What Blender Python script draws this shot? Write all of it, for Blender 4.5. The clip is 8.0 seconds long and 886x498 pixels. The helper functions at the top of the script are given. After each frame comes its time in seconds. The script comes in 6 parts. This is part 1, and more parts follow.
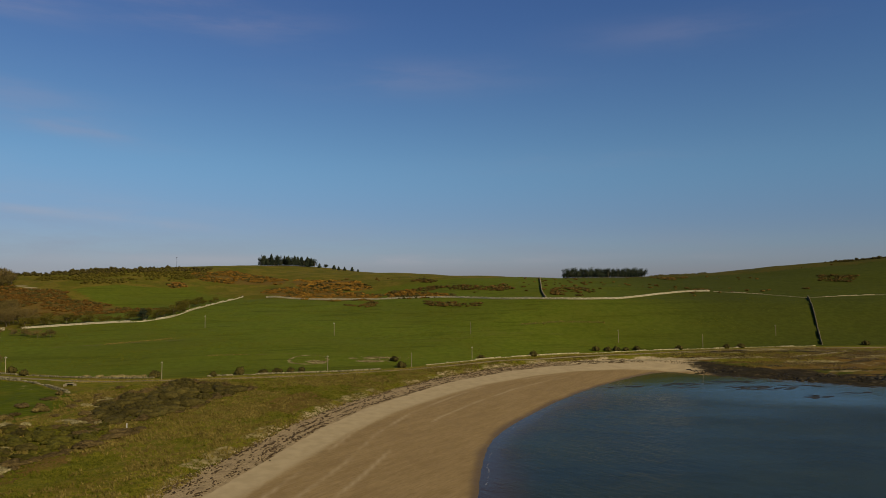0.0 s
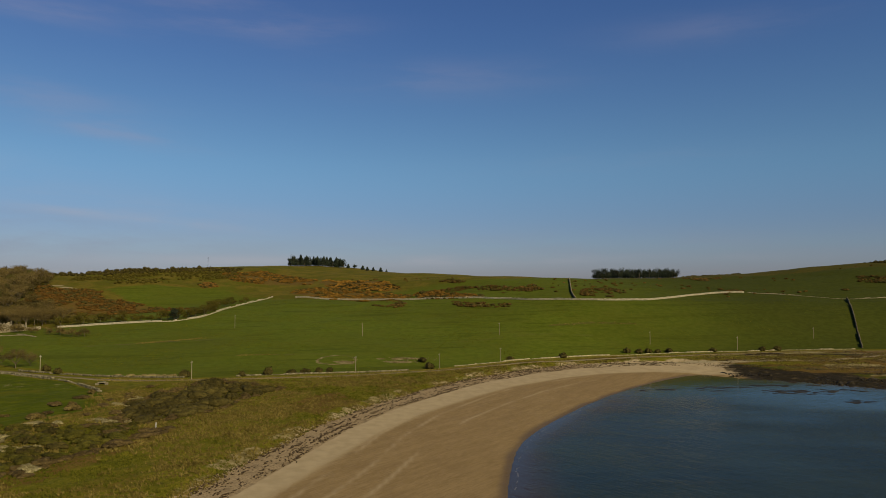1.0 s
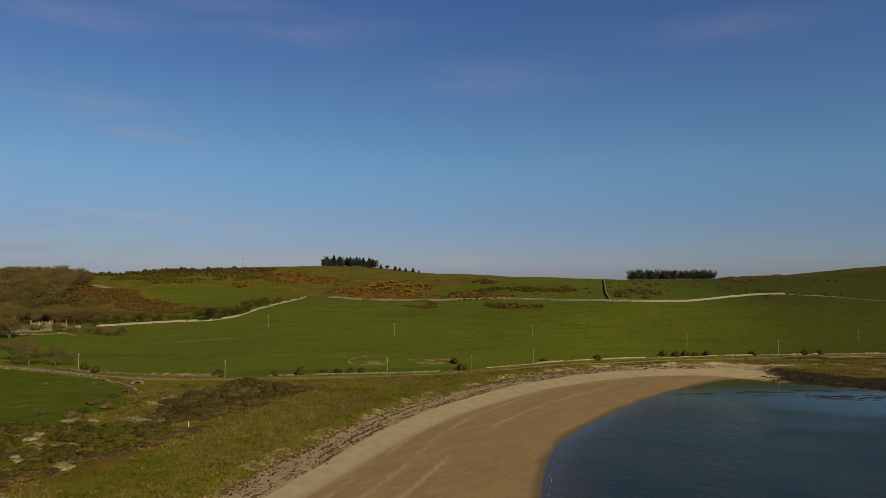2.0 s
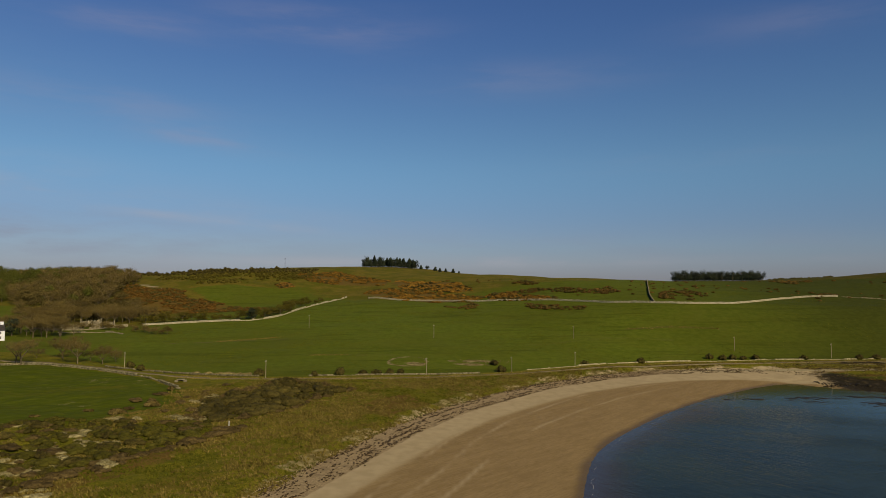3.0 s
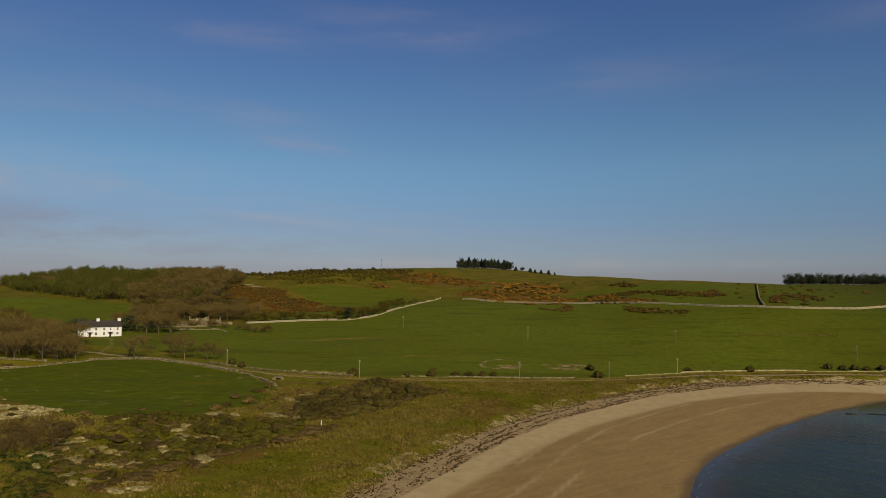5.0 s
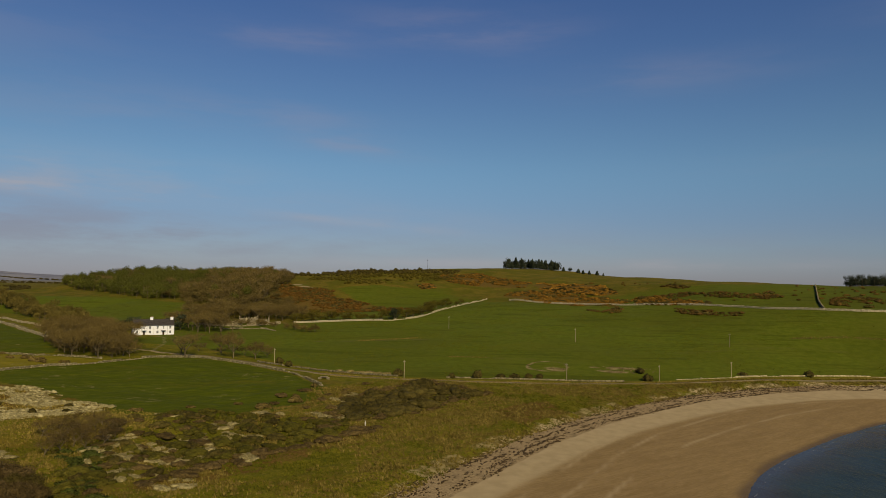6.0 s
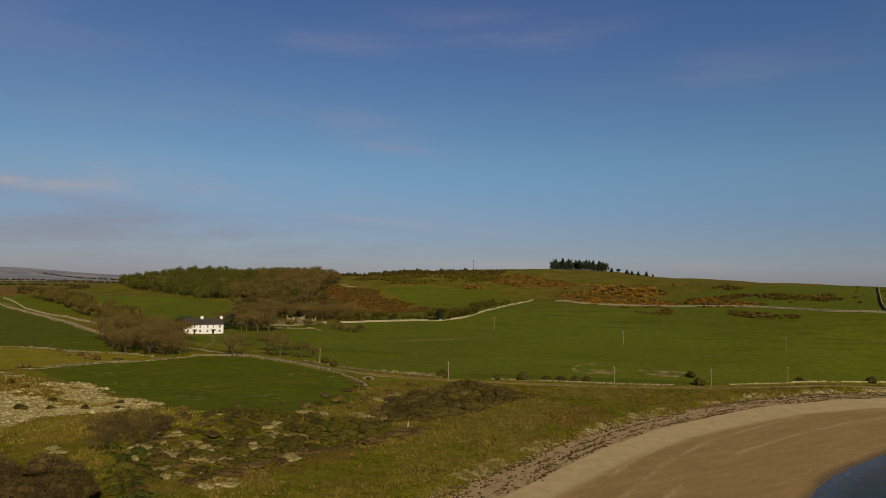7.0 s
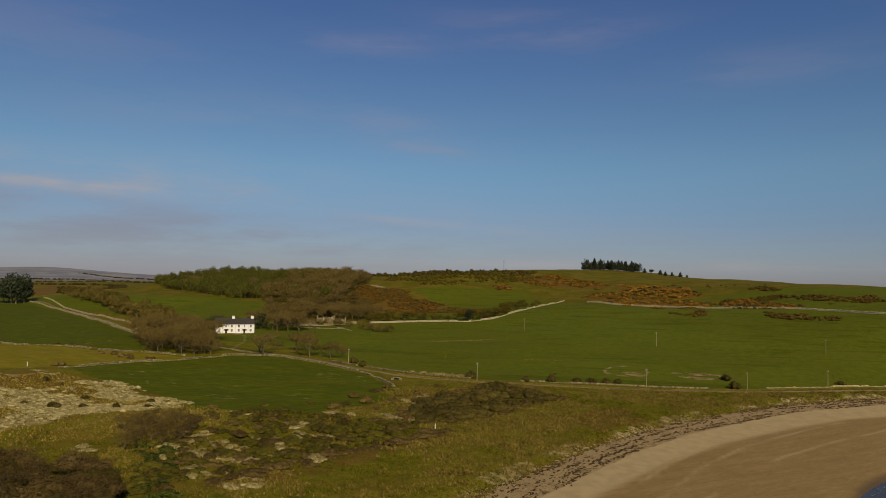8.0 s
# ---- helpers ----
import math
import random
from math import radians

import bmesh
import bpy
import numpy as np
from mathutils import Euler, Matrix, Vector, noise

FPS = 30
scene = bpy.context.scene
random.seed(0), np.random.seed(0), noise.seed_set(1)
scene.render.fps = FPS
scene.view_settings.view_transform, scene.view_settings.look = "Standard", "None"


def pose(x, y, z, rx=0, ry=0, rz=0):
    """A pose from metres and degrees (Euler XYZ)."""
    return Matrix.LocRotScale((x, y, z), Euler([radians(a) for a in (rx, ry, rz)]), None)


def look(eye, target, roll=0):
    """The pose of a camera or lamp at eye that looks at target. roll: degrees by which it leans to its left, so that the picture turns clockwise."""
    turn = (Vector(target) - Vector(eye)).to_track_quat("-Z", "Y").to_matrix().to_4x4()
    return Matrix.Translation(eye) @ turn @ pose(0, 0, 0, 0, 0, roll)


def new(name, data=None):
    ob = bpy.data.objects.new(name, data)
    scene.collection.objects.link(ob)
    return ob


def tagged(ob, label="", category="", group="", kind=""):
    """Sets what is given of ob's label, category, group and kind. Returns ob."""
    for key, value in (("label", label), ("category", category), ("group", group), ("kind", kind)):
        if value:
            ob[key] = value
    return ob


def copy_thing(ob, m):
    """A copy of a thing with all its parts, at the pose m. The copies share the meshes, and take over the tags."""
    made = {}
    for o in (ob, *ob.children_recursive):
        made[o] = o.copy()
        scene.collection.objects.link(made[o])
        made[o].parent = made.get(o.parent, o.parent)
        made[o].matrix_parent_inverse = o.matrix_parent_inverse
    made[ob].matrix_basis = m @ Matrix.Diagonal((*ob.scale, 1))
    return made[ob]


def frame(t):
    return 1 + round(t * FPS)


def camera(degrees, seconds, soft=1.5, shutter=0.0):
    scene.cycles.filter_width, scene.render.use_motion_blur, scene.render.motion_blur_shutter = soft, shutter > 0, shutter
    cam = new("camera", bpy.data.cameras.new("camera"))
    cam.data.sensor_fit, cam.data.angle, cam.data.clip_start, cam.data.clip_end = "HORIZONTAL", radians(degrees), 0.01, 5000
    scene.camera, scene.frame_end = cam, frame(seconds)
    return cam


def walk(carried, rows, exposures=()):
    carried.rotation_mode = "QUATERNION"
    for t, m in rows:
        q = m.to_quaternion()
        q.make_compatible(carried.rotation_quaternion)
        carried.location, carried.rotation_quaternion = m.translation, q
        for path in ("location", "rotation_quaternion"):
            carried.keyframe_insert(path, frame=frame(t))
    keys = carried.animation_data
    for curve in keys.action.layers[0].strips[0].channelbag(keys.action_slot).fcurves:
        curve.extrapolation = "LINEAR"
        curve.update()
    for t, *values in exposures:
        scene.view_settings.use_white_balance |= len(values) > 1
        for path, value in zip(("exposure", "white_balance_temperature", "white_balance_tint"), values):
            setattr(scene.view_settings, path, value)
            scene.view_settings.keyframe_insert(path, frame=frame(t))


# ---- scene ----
cam = camera(65.03, 8.0, 0.55)
# seconds, metres, then yaw to the left, tilt up and lean in degrees
PATH = [
    (0.0, -0.044, -0.033, 38.040, -0.000, 2.546, -0.016),
    (0.5, 0.013, 1.074, 38.032, 1.087, 2.564, -0.055),
    (1.0, 0.068, 2.173, 38.027, 2.354, 2.586, -0.107),
    (2.5, 0.218, 5.434, 38.025, 6.585, 2.653, -0.327),
    (3.0, 0.261, 6.510, 38.026, 8.364, 2.671, -0.415),
    (3.5, 0.299, 7.581, 38.028, 10.311, 2.685, -0.507),
    (4.0, 0.332, 8.647, 38.029, 12.267, 2.694, -0.601),
    (4.5, 0.360, 9.709, 38.028, 14.247, 2.699, -0.696),
    (6.0, 0.404, 12.876, 38.013, 20.092, 2.689, -0.964),
    (6.5, 0.403, 13.925, 38.001, 22.013, 2.680, -1.041),
    (7.0, 0.394, 14.973, 37.984, 23.920, 2.672, -1.109),
    (7.5, 0.377, 16.020, 37.962, 25.558, 2.665, -1.166),
    (8.0, 0.350, 17.065, 37.934, 26.474, 2.662, -1.210),
]
walk(cam, [(t, pose(x, y, z, 90 + tilt, lean, yaw)) for t, x, y, z, yaw, tilt, lean in PATH],
     exposures=((0.0, -0.02, 6500, 10), (3.5, -0.06, 6600, 10), (8.0, -0.13, 7050, 11)))

# ---------------------------------------------------------------- light
SUN_AZ, SUN_EL = 138.0, 34.0      # degrees clockwise from +y, degrees up


def make_light():
    az, el = radians(SUN_AZ), radians(SUN_EL)
    to_sun = Vector((math.sin(az) * math.cos(el), math.cos(az) * math.cos(el), math.sin(el)))
    lamp = bpy.data.lights.new("sun", "SUN")
    lamp.energy, lamp.angle, lamp.color = 4.0, radians(0.5), (1.0, 0.82, 0.50)
    ob = new("sun", lamp)
    ob.matrix_world = look(to_sun * 800 + Vector((0, 200, 0)), (0, 200, 0))
    world = bpy.data.worlds.new("sky")
    scene.world = world
    world.use_nodes = True
    nt = world.node_tree
    nt.nodes.clear()
    out = nt.nodes.new("ShaderNodeOutputWorld")
    bg = nt.nodes.new("ShaderNodeBackground")
    sky = nt.nodes.new("ShaderNodeTexSky")
    sky.sky_type, sky.sun_disc = "NISHITA", False
    sky.sun_elevation, sky.sun_rotation = el, az
    sky.altitude, sky.air_density, sky.dust_density, sky.ozone_density = 0, 1.0, 0.3, 4.0
    bg.inputs["Strength"].default_value = 0.069
    # the air's own tint by height above the horizon, and thin high cloud
    way = nt.nodes.new("ShaderNodeTexCoord")
    parts = nt.nodes.new("ShaderNodeSeparateXYZ")
    nt.links.new(way.outputs["Generated"], parts.inputs[0])
    ramp = nt.nodes.new("ShaderNodeValToRGB")
    ramp.color_ramp.interpolation = "EASE"
    stops = ((0.0, (0.57, 0.60, 0.86)), (0.06, (0.63, 0.69, 0.90)), (0.17, (0.73, 0.92, 1.03)), (0.40, (0.62, 0.80, 1.10)), (1.0, (0.36, 0.44, 0.60)))
    while len(ramp.color_ramp.elements) < len(stops):
        ramp.color_ramp.elements.new(0.5)
    for e, (at, c) in zip(ramp.color_ramp.elements, stops):
        e.position, e.color = at, (*c, 1)
    nt.links.new(parts.outputs["Z"], ramp.inputs[0])
    tint = nt.nodes.new("ShaderNodeMix")
    tint.data_type, tint.blend_type = "RGBA", "MULTIPLY"
    tint.inputs[0].default_value = 1.0
    nt.links.new(sky.outputs[0], tint.inputs[6])
    nt.links.new(ramp.outputs[0], tint.inputs[7])
    stretch = nt.nodes.new("ShaderNodeMapping")
    stretch.inputs["Scale"].default_value = (2.2, 2.2, 13.0)
    nt.links.new(way.outputs["Generated"], stretch.inputs["Vector"])
    puff = nt.nodes.new("ShaderNodeTexNoise")
    puff.inputs["Scale"].default_value, puff.inputs["Detail"].default_value, puff.inputs["Roughness"].default_value = 2.6, 6.0, 0.58
    nt.links.new(stretch.outputs[0], puff.inputs["Vector"])

    def calc(op, a, b=0.0):
        n = nt.nodes.new("ShaderNodeMath")
        n.operation = op
        for i, v in enumerate((a, b)):
            if hasattr(v, "is_linked"):
                nt.links.new(v, n.inputs[i])
            else:
                n.inputs[i].default_value = v
        return n.outputs[0]

    def step(value, a, b, top=1.0, low=0.0):
        n = nt.nodes.new("ShaderNodeMapRange")
        n.interpolation_type = "SMOOTHSTEP"
        nt.links.new(value, n.inputs["Value"])
        n.inputs["From Min"].default_value, n.inputs["From Max"].default_value = a, b
        n.inputs["To Min"].default_value, n.inputs["To Max"].default_value = low, top
        return n.outputs[0]

    bearing = calc("MULTIPLY", calc("ARCTAN2", parts.outputs["X"], parts.outputs["Y"]), 57.2958)
    height = calc("MULTIPLY", calc("ARCSINE", parts.outputs["Z"]), 57.2958)
    ragged = step(puff.outputs["Fac"], 0.36, 0.66, 1.25, 0.25)

    def drift(base, colour, clouds):
        """Lay soft clouds over the sky: bearing, height, half width, half depth, slope and density of each."""
        total = 0.0
        for at, up_, wide, deep, slope, dense in clouds:
            across = calc("SUBTRACT", bearing, at)
            rise = calc("SUBTRACT", calc("SUBTRACT", height, up_), calc("MULTIPLY", across, slope))
            d = calc("ADD", calc("POWER", calc("ABSOLUTE", calc("DIVIDE", across, wide)), 2.0), calc("POWER", calc("ABSOLUTE", calc("DIVIDE", rise, deep)), 2.0))
            total = calc("ADD", total, calc("MULTIPLY", calc("EXPONENT", calc("MULTIPLY", d, -0.7)), dense * 0.62))
        n = nt.nodes.new("ShaderNodeMix")
        n.data_type = "RGBA"
        nt.links.new(calc("MINIMUM", calc("MULTIPLY", total, ragged), 0.8), n.inputs[0])
        nt.links.new(base, n.inputs[6])
        n.inputs[7].default_value = (*colour, 1)
        return n.outputs[2]

    # a low bank of grey cloud over the land to the west, and thin high wisps
    grey = drift(tint.outputs[2], (3.55, 3.5, 4.5), ((-60, 4.0, 22, 2.6, -0.04, 0.62), (-40, 3.2, 14, 1.2, 0.0, 0.30), (8, 2.6, 30, 1.1, 0.0, 0.22)))
    top = drift(grey, (6.2, 5.9, 6.4), ((-53, 6.4, 10, 0.40, -0.03, 0.75), (-54, 7.5, 13, 1.2, 0.0, 0.42), (-27, 4.7, 7, 0.30, -0.08, 0.34), (-30, 5.6, 16, 0.9, -0.06, 0.12),
                                          (-4, 1.6, 9, 0.42, 0.0, 0.50), (-22, 1.5, 7, 0.35, 0.0, 0.42), (16, 1.7, 7, 0.35, 0.0, 0.16)))
    wisps = drift(top, (4.9, 4.4, 5.6), ((-33, 18.9, 5.5, 0.8, 0.0, 0.28), (-18.5, 20.2, 7, 1.3, -0.05, 0.30), (-28, 11.1, 4.5, 0.7, -0.1, 0.42), (-2.8, 16.3, 8, 1.1, 0.02, 0.20),
                                         (-32.4, 13.2, 5, 0.7, -0.05, 0.18), (-45, 12.5, 12, 1.6, 0.06, 0.16), (19, 19, 6, 0.9, 0.0, 0.18), (-60, 17, 12, 2.2, 0.05, 0.18), (10, 9.5, 9, 0.8, 0.03, 0.10)))
    nt.links.new(wisps, bg.inputs[0])
    nt.links.new(bg.outputs[0], out.inputs[0])
    return sky, bg


make_light()

# ---------------------------------------------------------------- materials
def node(nt, kind, **inputs):
    n = nt.nodes.new(kind)
    for key, value in inputs.items():
        n.inputs[key.replace("_", " ")].default_value = value
    return n


def plain(name):
    m = bpy.data.materials.new(name)
    m.use_nodes = True
    nt = m.node_tree
    return m, nt, nt.nodes["Principled BSDF"]


def link(nt, a, b):
    nt.links.new(a, b)


def mix(nt, fac, a, b, kind="MIX"):
    """A colour mix; fac, a and b are sockets or values."""
    n = nt.nodes.new("ShaderNodeMix")
    n.data_type, n.blend_type = "RGBA", kind
    for i, v in ((0, fac), (6, a), (7, b)):
        if hasattr(v, "is_linked"):
            link(nt, v, n.inputs[i])
        else:
            n.inputs[i].default_value = v if i == 0 else (*v, 1) if len(v) == 3 else v
    return n.outputs[2]


def maths(nt, op, a, b=0.0, c=0.0):
    n = nt.nodes.new("ShaderNodeMath")
    n.operation = op
    for i, v in enumerate((a, b, c)):
        if hasattr(v, "is_linked"):
            link(nt, v, n.inputs[i])
        else:
            n.inputs[i].default_value = v
    return n.outputs[0]


def grain(nt, where, scale, detail=4.0, rough=0.55, distortion=0.0):
    n = node(nt, "ShaderNodeTexNoise", Scale=scale, Detail=detail, Roughness=rough, Distortion=distortion)
    link(nt, where, n.inputs["Vector"])
    return n.outputs["Fac"]


def position(nt, stretch=None):
    g = nt.nodes.new("ShaderNodeNewGeometry")
    if not stretch:
        return g.outputs["Position"]
    turn, n = nt.nodes.new("ShaderNodeMapping"), nt.nodes.new("ShaderNodeMapping")
    turn.inputs["Rotation"].default_value[2] = stretch[3] if len(stretch) > 3 else 0
    n.inputs["Scale"].default_value = stretch[:3]
    link(nt, g.outputs["Position"], turn.inputs["Vector"])
    link(nt, turn.outputs["Vector"], n.inputs["Vector"])
    return n.outputs["Vector"]


def band(nt, fac, lo, hi):
    n = nt.nodes.new("ShaderNodeMapRange")
    n.interpolation_type = "SMOOTHSTEP"
    link(nt, fac, n.inputs["Value"])
    n.inputs["From Min"].default_value, n.inputs["From Max"].default_value = lo, hi
    return n.outputs["Result"]


def relief(nt, bsdf, height, strength, distance):
    n = node(nt, "ShaderNodeBump", Strength=strength, Distance=distance)
    link(nt, height, n.inputs["Height"])
    link(nt, n.outputs["Normal"], bsdf.inputs["Normal"])


def zone(nt, name):
    """A painted zone of the land, its edge broken up by noise."""
    a = nt.nodes.new("ShaderNodeAttribute")
    a.attribute_name = name
    return a.outputs["Fac"]


def ground_material():
    m, nt, bsdf = plain("land")
    p = position(nt)
    fine, mid, wide, vast = grain(nt, p, 2.2, 6), grain(nt, p, 0.35, 5), grain(nt, p, 0.07, 4), grain(nt, p, 0.012, 3)
    streak = grain(nt, position(nt, (0.22, 0.75, 1, -0.62)), 1.0, 5, 0.65)

    def edged(name, amount=0.5, sharp=0.16):
        w = maths(nt, "ADD", zone(nt, name), maths(nt, "MULTIPLY", maths(nt, "SUBTRACT", maths(nt, "ADD", maths(nt, "MULTIPLY", mid, 0.6), maths(nt, "MULTIPLY", fine, 0.4)), 0.5), amount * 2))
        return band(nt, w, 0.5 - sharp, 0.5 + sharp)

    # pasture
    grass = mix(nt, band(nt, mid, 0.38, 0.62), (0.077, 0.101, 0.0070), (0.096, 0.121, 0.0095))
    grass = mix(nt, maths(nt, "MULTIPLY", band(nt, wide, 0.42, 0.72), 0.55), grass, (0.104, 0.114, 0.012))
    grass = mix(nt, maths(nt, "MULTIPLY", band(nt, vast, 0.4, 0.65), 0.4), grass, (0.072, 0.080, 0.007))
    grass = mix(nt, maths(nt, "MULTIPLY", band(nt, fine, 0.50, 0.72), 0.28), grass, (0.050, 0.060, 0.002))
    rushes = grain(nt, p, 0.5, 6, 0.75)
    grass = mix(nt, maths(nt, "MULTIPLY", band(nt, rushes, 0.56, 0.68), 0.22), grass, (0.040, 0.050, 0.003))
    # dark bands paint the shade of shallow undulations into the pasture colour
    shelf_shade = grain(nt, position(nt, (0.012, 0.075, 1, -0.30)), 1.0, 4, 0.6)
    grass = mix(nt, maths(nt, "MULTIPLY", band(nt, shelf_shade, 0.52, 0.66), 0.5), grass, (0.046, 0.055, 0.003))
    grass = mix(nt, maths(nt, "MULTIPLY", band(nt, grain(nt, p, 0.22, 5, 0.7), 0.56, 0.70), 0.25), grass, (0.112, 0.124, 0.010))
    # grass darkens towards +x: duller turf, plus lens falloff put into the colour
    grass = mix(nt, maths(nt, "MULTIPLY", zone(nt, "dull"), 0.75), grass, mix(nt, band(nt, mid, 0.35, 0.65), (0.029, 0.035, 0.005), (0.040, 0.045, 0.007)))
    grass = mix(nt, zone(nt, "lynchet"), grass, mix(nt, fine, (0.05, 0.05, 0.004), (0.16, 0.145, 0.05)))
    # rough hill grazing
    hill = mix(nt, band(nt, wide, 0.40, 0.60), (0.088, 0.088, 0.007), (0.135, 0.108, 0.014))
    hill = mix(nt, band(nt, mid, 0.5, 0.75), hill, (0.078, 0.062, 0.010))
    hill = mix(nt, maths(nt, "MULTIPLY", band(nt, rushes, 0.52, 0.66), 0.6), hill, (0.050, 0.044, 0.006))
    # the hill grazing takes the same painted darkening towards +x
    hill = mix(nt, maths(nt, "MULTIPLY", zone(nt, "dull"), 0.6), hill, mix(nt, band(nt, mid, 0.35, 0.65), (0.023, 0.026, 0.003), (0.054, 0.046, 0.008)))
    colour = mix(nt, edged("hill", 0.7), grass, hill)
    # rough links grass behind the beach
    links = mix(nt, band(nt, fine, 0.35, 0.7), (0.092, 0.094, 0.006), (0.175, 0.145, 0.017))
    links = mix(nt, band(nt, mid, 0.45, 0.7), links, (0.078, 0.085, 0.006))
    links = mix(nt, maths(nt, "MULTIPLY", band(nt, wide, 0.5, 0.7), 0.6), links, (0.135, 0.084, 0.020))
    colour = mix(nt, edged("links", 0.5), colour, links)
    colour = mix(nt, edged("green", 0.6), colour, mix(nt, band(nt, fine, 0.3, 0.7), (0.060, 0.066, 0.005), (0.092, 0.090, 0.009)))
    # leys: the darker sown fields, and the paler one
    ley = mix(nt, band(nt, streak, 0.4, 0.7), (0.056, 0.073, 0.0035), (0.086, 0.102, 0.008))
    ley = mix(nt, band(nt, wide, 0.55, 0.8), ley, (0.092, 0.092, 0.006))
    colour = mix(nt, edged("ley", 0.15), colour, ley)
    pale = mix(nt, band(nt, streak, 0.35, 0.7), (0.135, 0.122, 0.008), (0.200, 0.165, 0.020))
    colour = mix(nt, edged("hay", 0.15), colour, pale)
    brown = mix(nt, band(nt, fine, 0.3, 0.7), (0.085, 0.050, 0.011), (0.150, 0.096, 0.024))
    colour = mix(nt, edged("brown", 0.8), colour, brown)
    bleached = mix(nt, band(nt, mid, 0.35, 0.65), (0.115, 0.090, 0.028), (0.27, 0.225, 0.105))
    colour = mix(nt, edged("pale", 0.9), colour, bleached)
    # shore
    dry = mix(nt, band(nt, mid, 0.3, 0.7), (0.330, 0.262, 0.150), (0.395, 0.315, 0.185))
    along = grain(nt, position(nt, (1.0, 0.10, 1, 0.55)), 0.6, 5)
    wet = mix(nt, band(nt, along, 0.25, 0.8), (0.212, 0.146, 0.062), (0.268, 0.190, 0.086))
    ripple = grain(nt, position(nt, (1.0, 0.16, 1, 0.55)), 2.6, 4, 0.65)
    wet = mix(nt, maths(nt, "MULTIPLY", band(nt, ripple, 0.50, 0.66), 0.45), wet, (0.300, 0.215, 0.105))
    wet = mix(nt, maths(nt, "MULTIPLY", band(nt, ripple, 0.48, 0.34), 0.45), wet, (0.165, 0.112, 0.048))
    shingle = mix(nt, band(nt, fine, 0.3, 0.7), (0.23, 0.172, 0.094), (0.36, 0.275, 0.155))
    shingle = mix(nt, band(nt, grain(nt, position(nt, (1.6, 0.5, 1, 0.5)), 1.3, 4), 0.63, 0.70), shingle, (0.120, 0.086, 0.046))
    shingle = mix(nt, band(nt, mid, 0.5, 0.72), shingle, (0.20, 0.150, 0.085))
    shingle = mix(nt, maths(nt, "MULTIPLY", band(nt, grain(nt, p, 6.0, 3, 0.7), 0.52, 0.66), 0.6), shingle, (0.110, 0.080, 0.045))
    colour = mix(nt, edged("dry", 0.6), colour, dry)
    colour = mix(nt, edged("shingle", 0.5), colour, shingle)
    specks = maths(nt, "MULTIPLY", band(nt, grain(nt, p, 3.5, 3, 0.7), 0.60, 0.70), band(nt, grain(nt, p, 0.3, 4, 0.7), 0.48, 0.62))
    wetness = edged("wet", 0.45, 0.42)
    wet = mix(nt, maths(nt, "MULTIPLY", band(nt, rushes, 0.60, 0.74), 0.5), wet, (0.150, 0.095, 0.040))
    wet = mix(nt, maths(nt, "MULTIPLY", band(nt, grain(nt, p, 0.11, 5, 0.6), 0.45, 0.7), 0.35), wet, (0.190, 0.128, 0.056))
    wet = mix(nt, maths(nt, "MULTIPLY", maths(nt, "MULTIPLY", zone(nt, "rut"), band(nt, grain(nt, p, 0.05, 4), 0.38, 0.56)), 0.7), wet, (0.36, 0.28, 0.16))
    wet = mix(nt, maths(nt, "MULTIPLY", zone(nt, "soak"), 0.8), wet, mix(nt, mid, (0.070, 0.046, 0.020), (0.120, 0.080, 0.036)))
    wet = mix(nt, maths(nt, "MULTIPLY", specks, 0.55), wet, (0.085, 0.058, 0.028))
    colour = mix(nt, wetness, colour, wet)
    rock = mix(nt, band(nt, fine, 0.35, 0.7), (0.010, 0.009, 0.006), (0.048, 0.038, 0.020))
    rock = mix(nt, band(nt, mid, 0.55, 0.72), rock, (0.100, 0.075, 0.036))
    colour = mix(nt, edged("rock", 0.9), colour, rock)
    # far moor greyed towards blue: distance haze is painted into its colour
    hazy_moor = mix(nt, band(nt, vast, 0.4, 0.62), (0.165, 0.18, 0.235), (0.235, 0.24, 0.275))
    colour = mix(nt, zone(nt, "hazy_moor"), colour, hazy_moor)
    track = mix(nt, band(nt, fine, 0.3, 0.7), (0.25, 0.21, 0.125), (0.33, 0.28, 0.17))
    colour = mix(nt, edged("track", 0.2), colour, track)
    link(nt, colour, bsdf.inputs["Base Color"])
    bsdf.inputs["Specular IOR Level"].default_value = 0.04
    rough = maths(nt, "SUBTRACT", 0.95, maths(nt, "ADD", maths(nt, "MULTIPLY", wetness, 0.25), maths(nt, "MULTIPLY", zone(nt, "soak"), 0.3)))
    link(nt, rough, bsdf.inputs["Roughness"])
    relief(nt, bsdf, maths(nt, "ADD", maths(nt, "MULTIPLY", fine, 0.35), maths(nt, "MULTIPLY", mid, 0.6)), 0.42, 0.4)
    return m


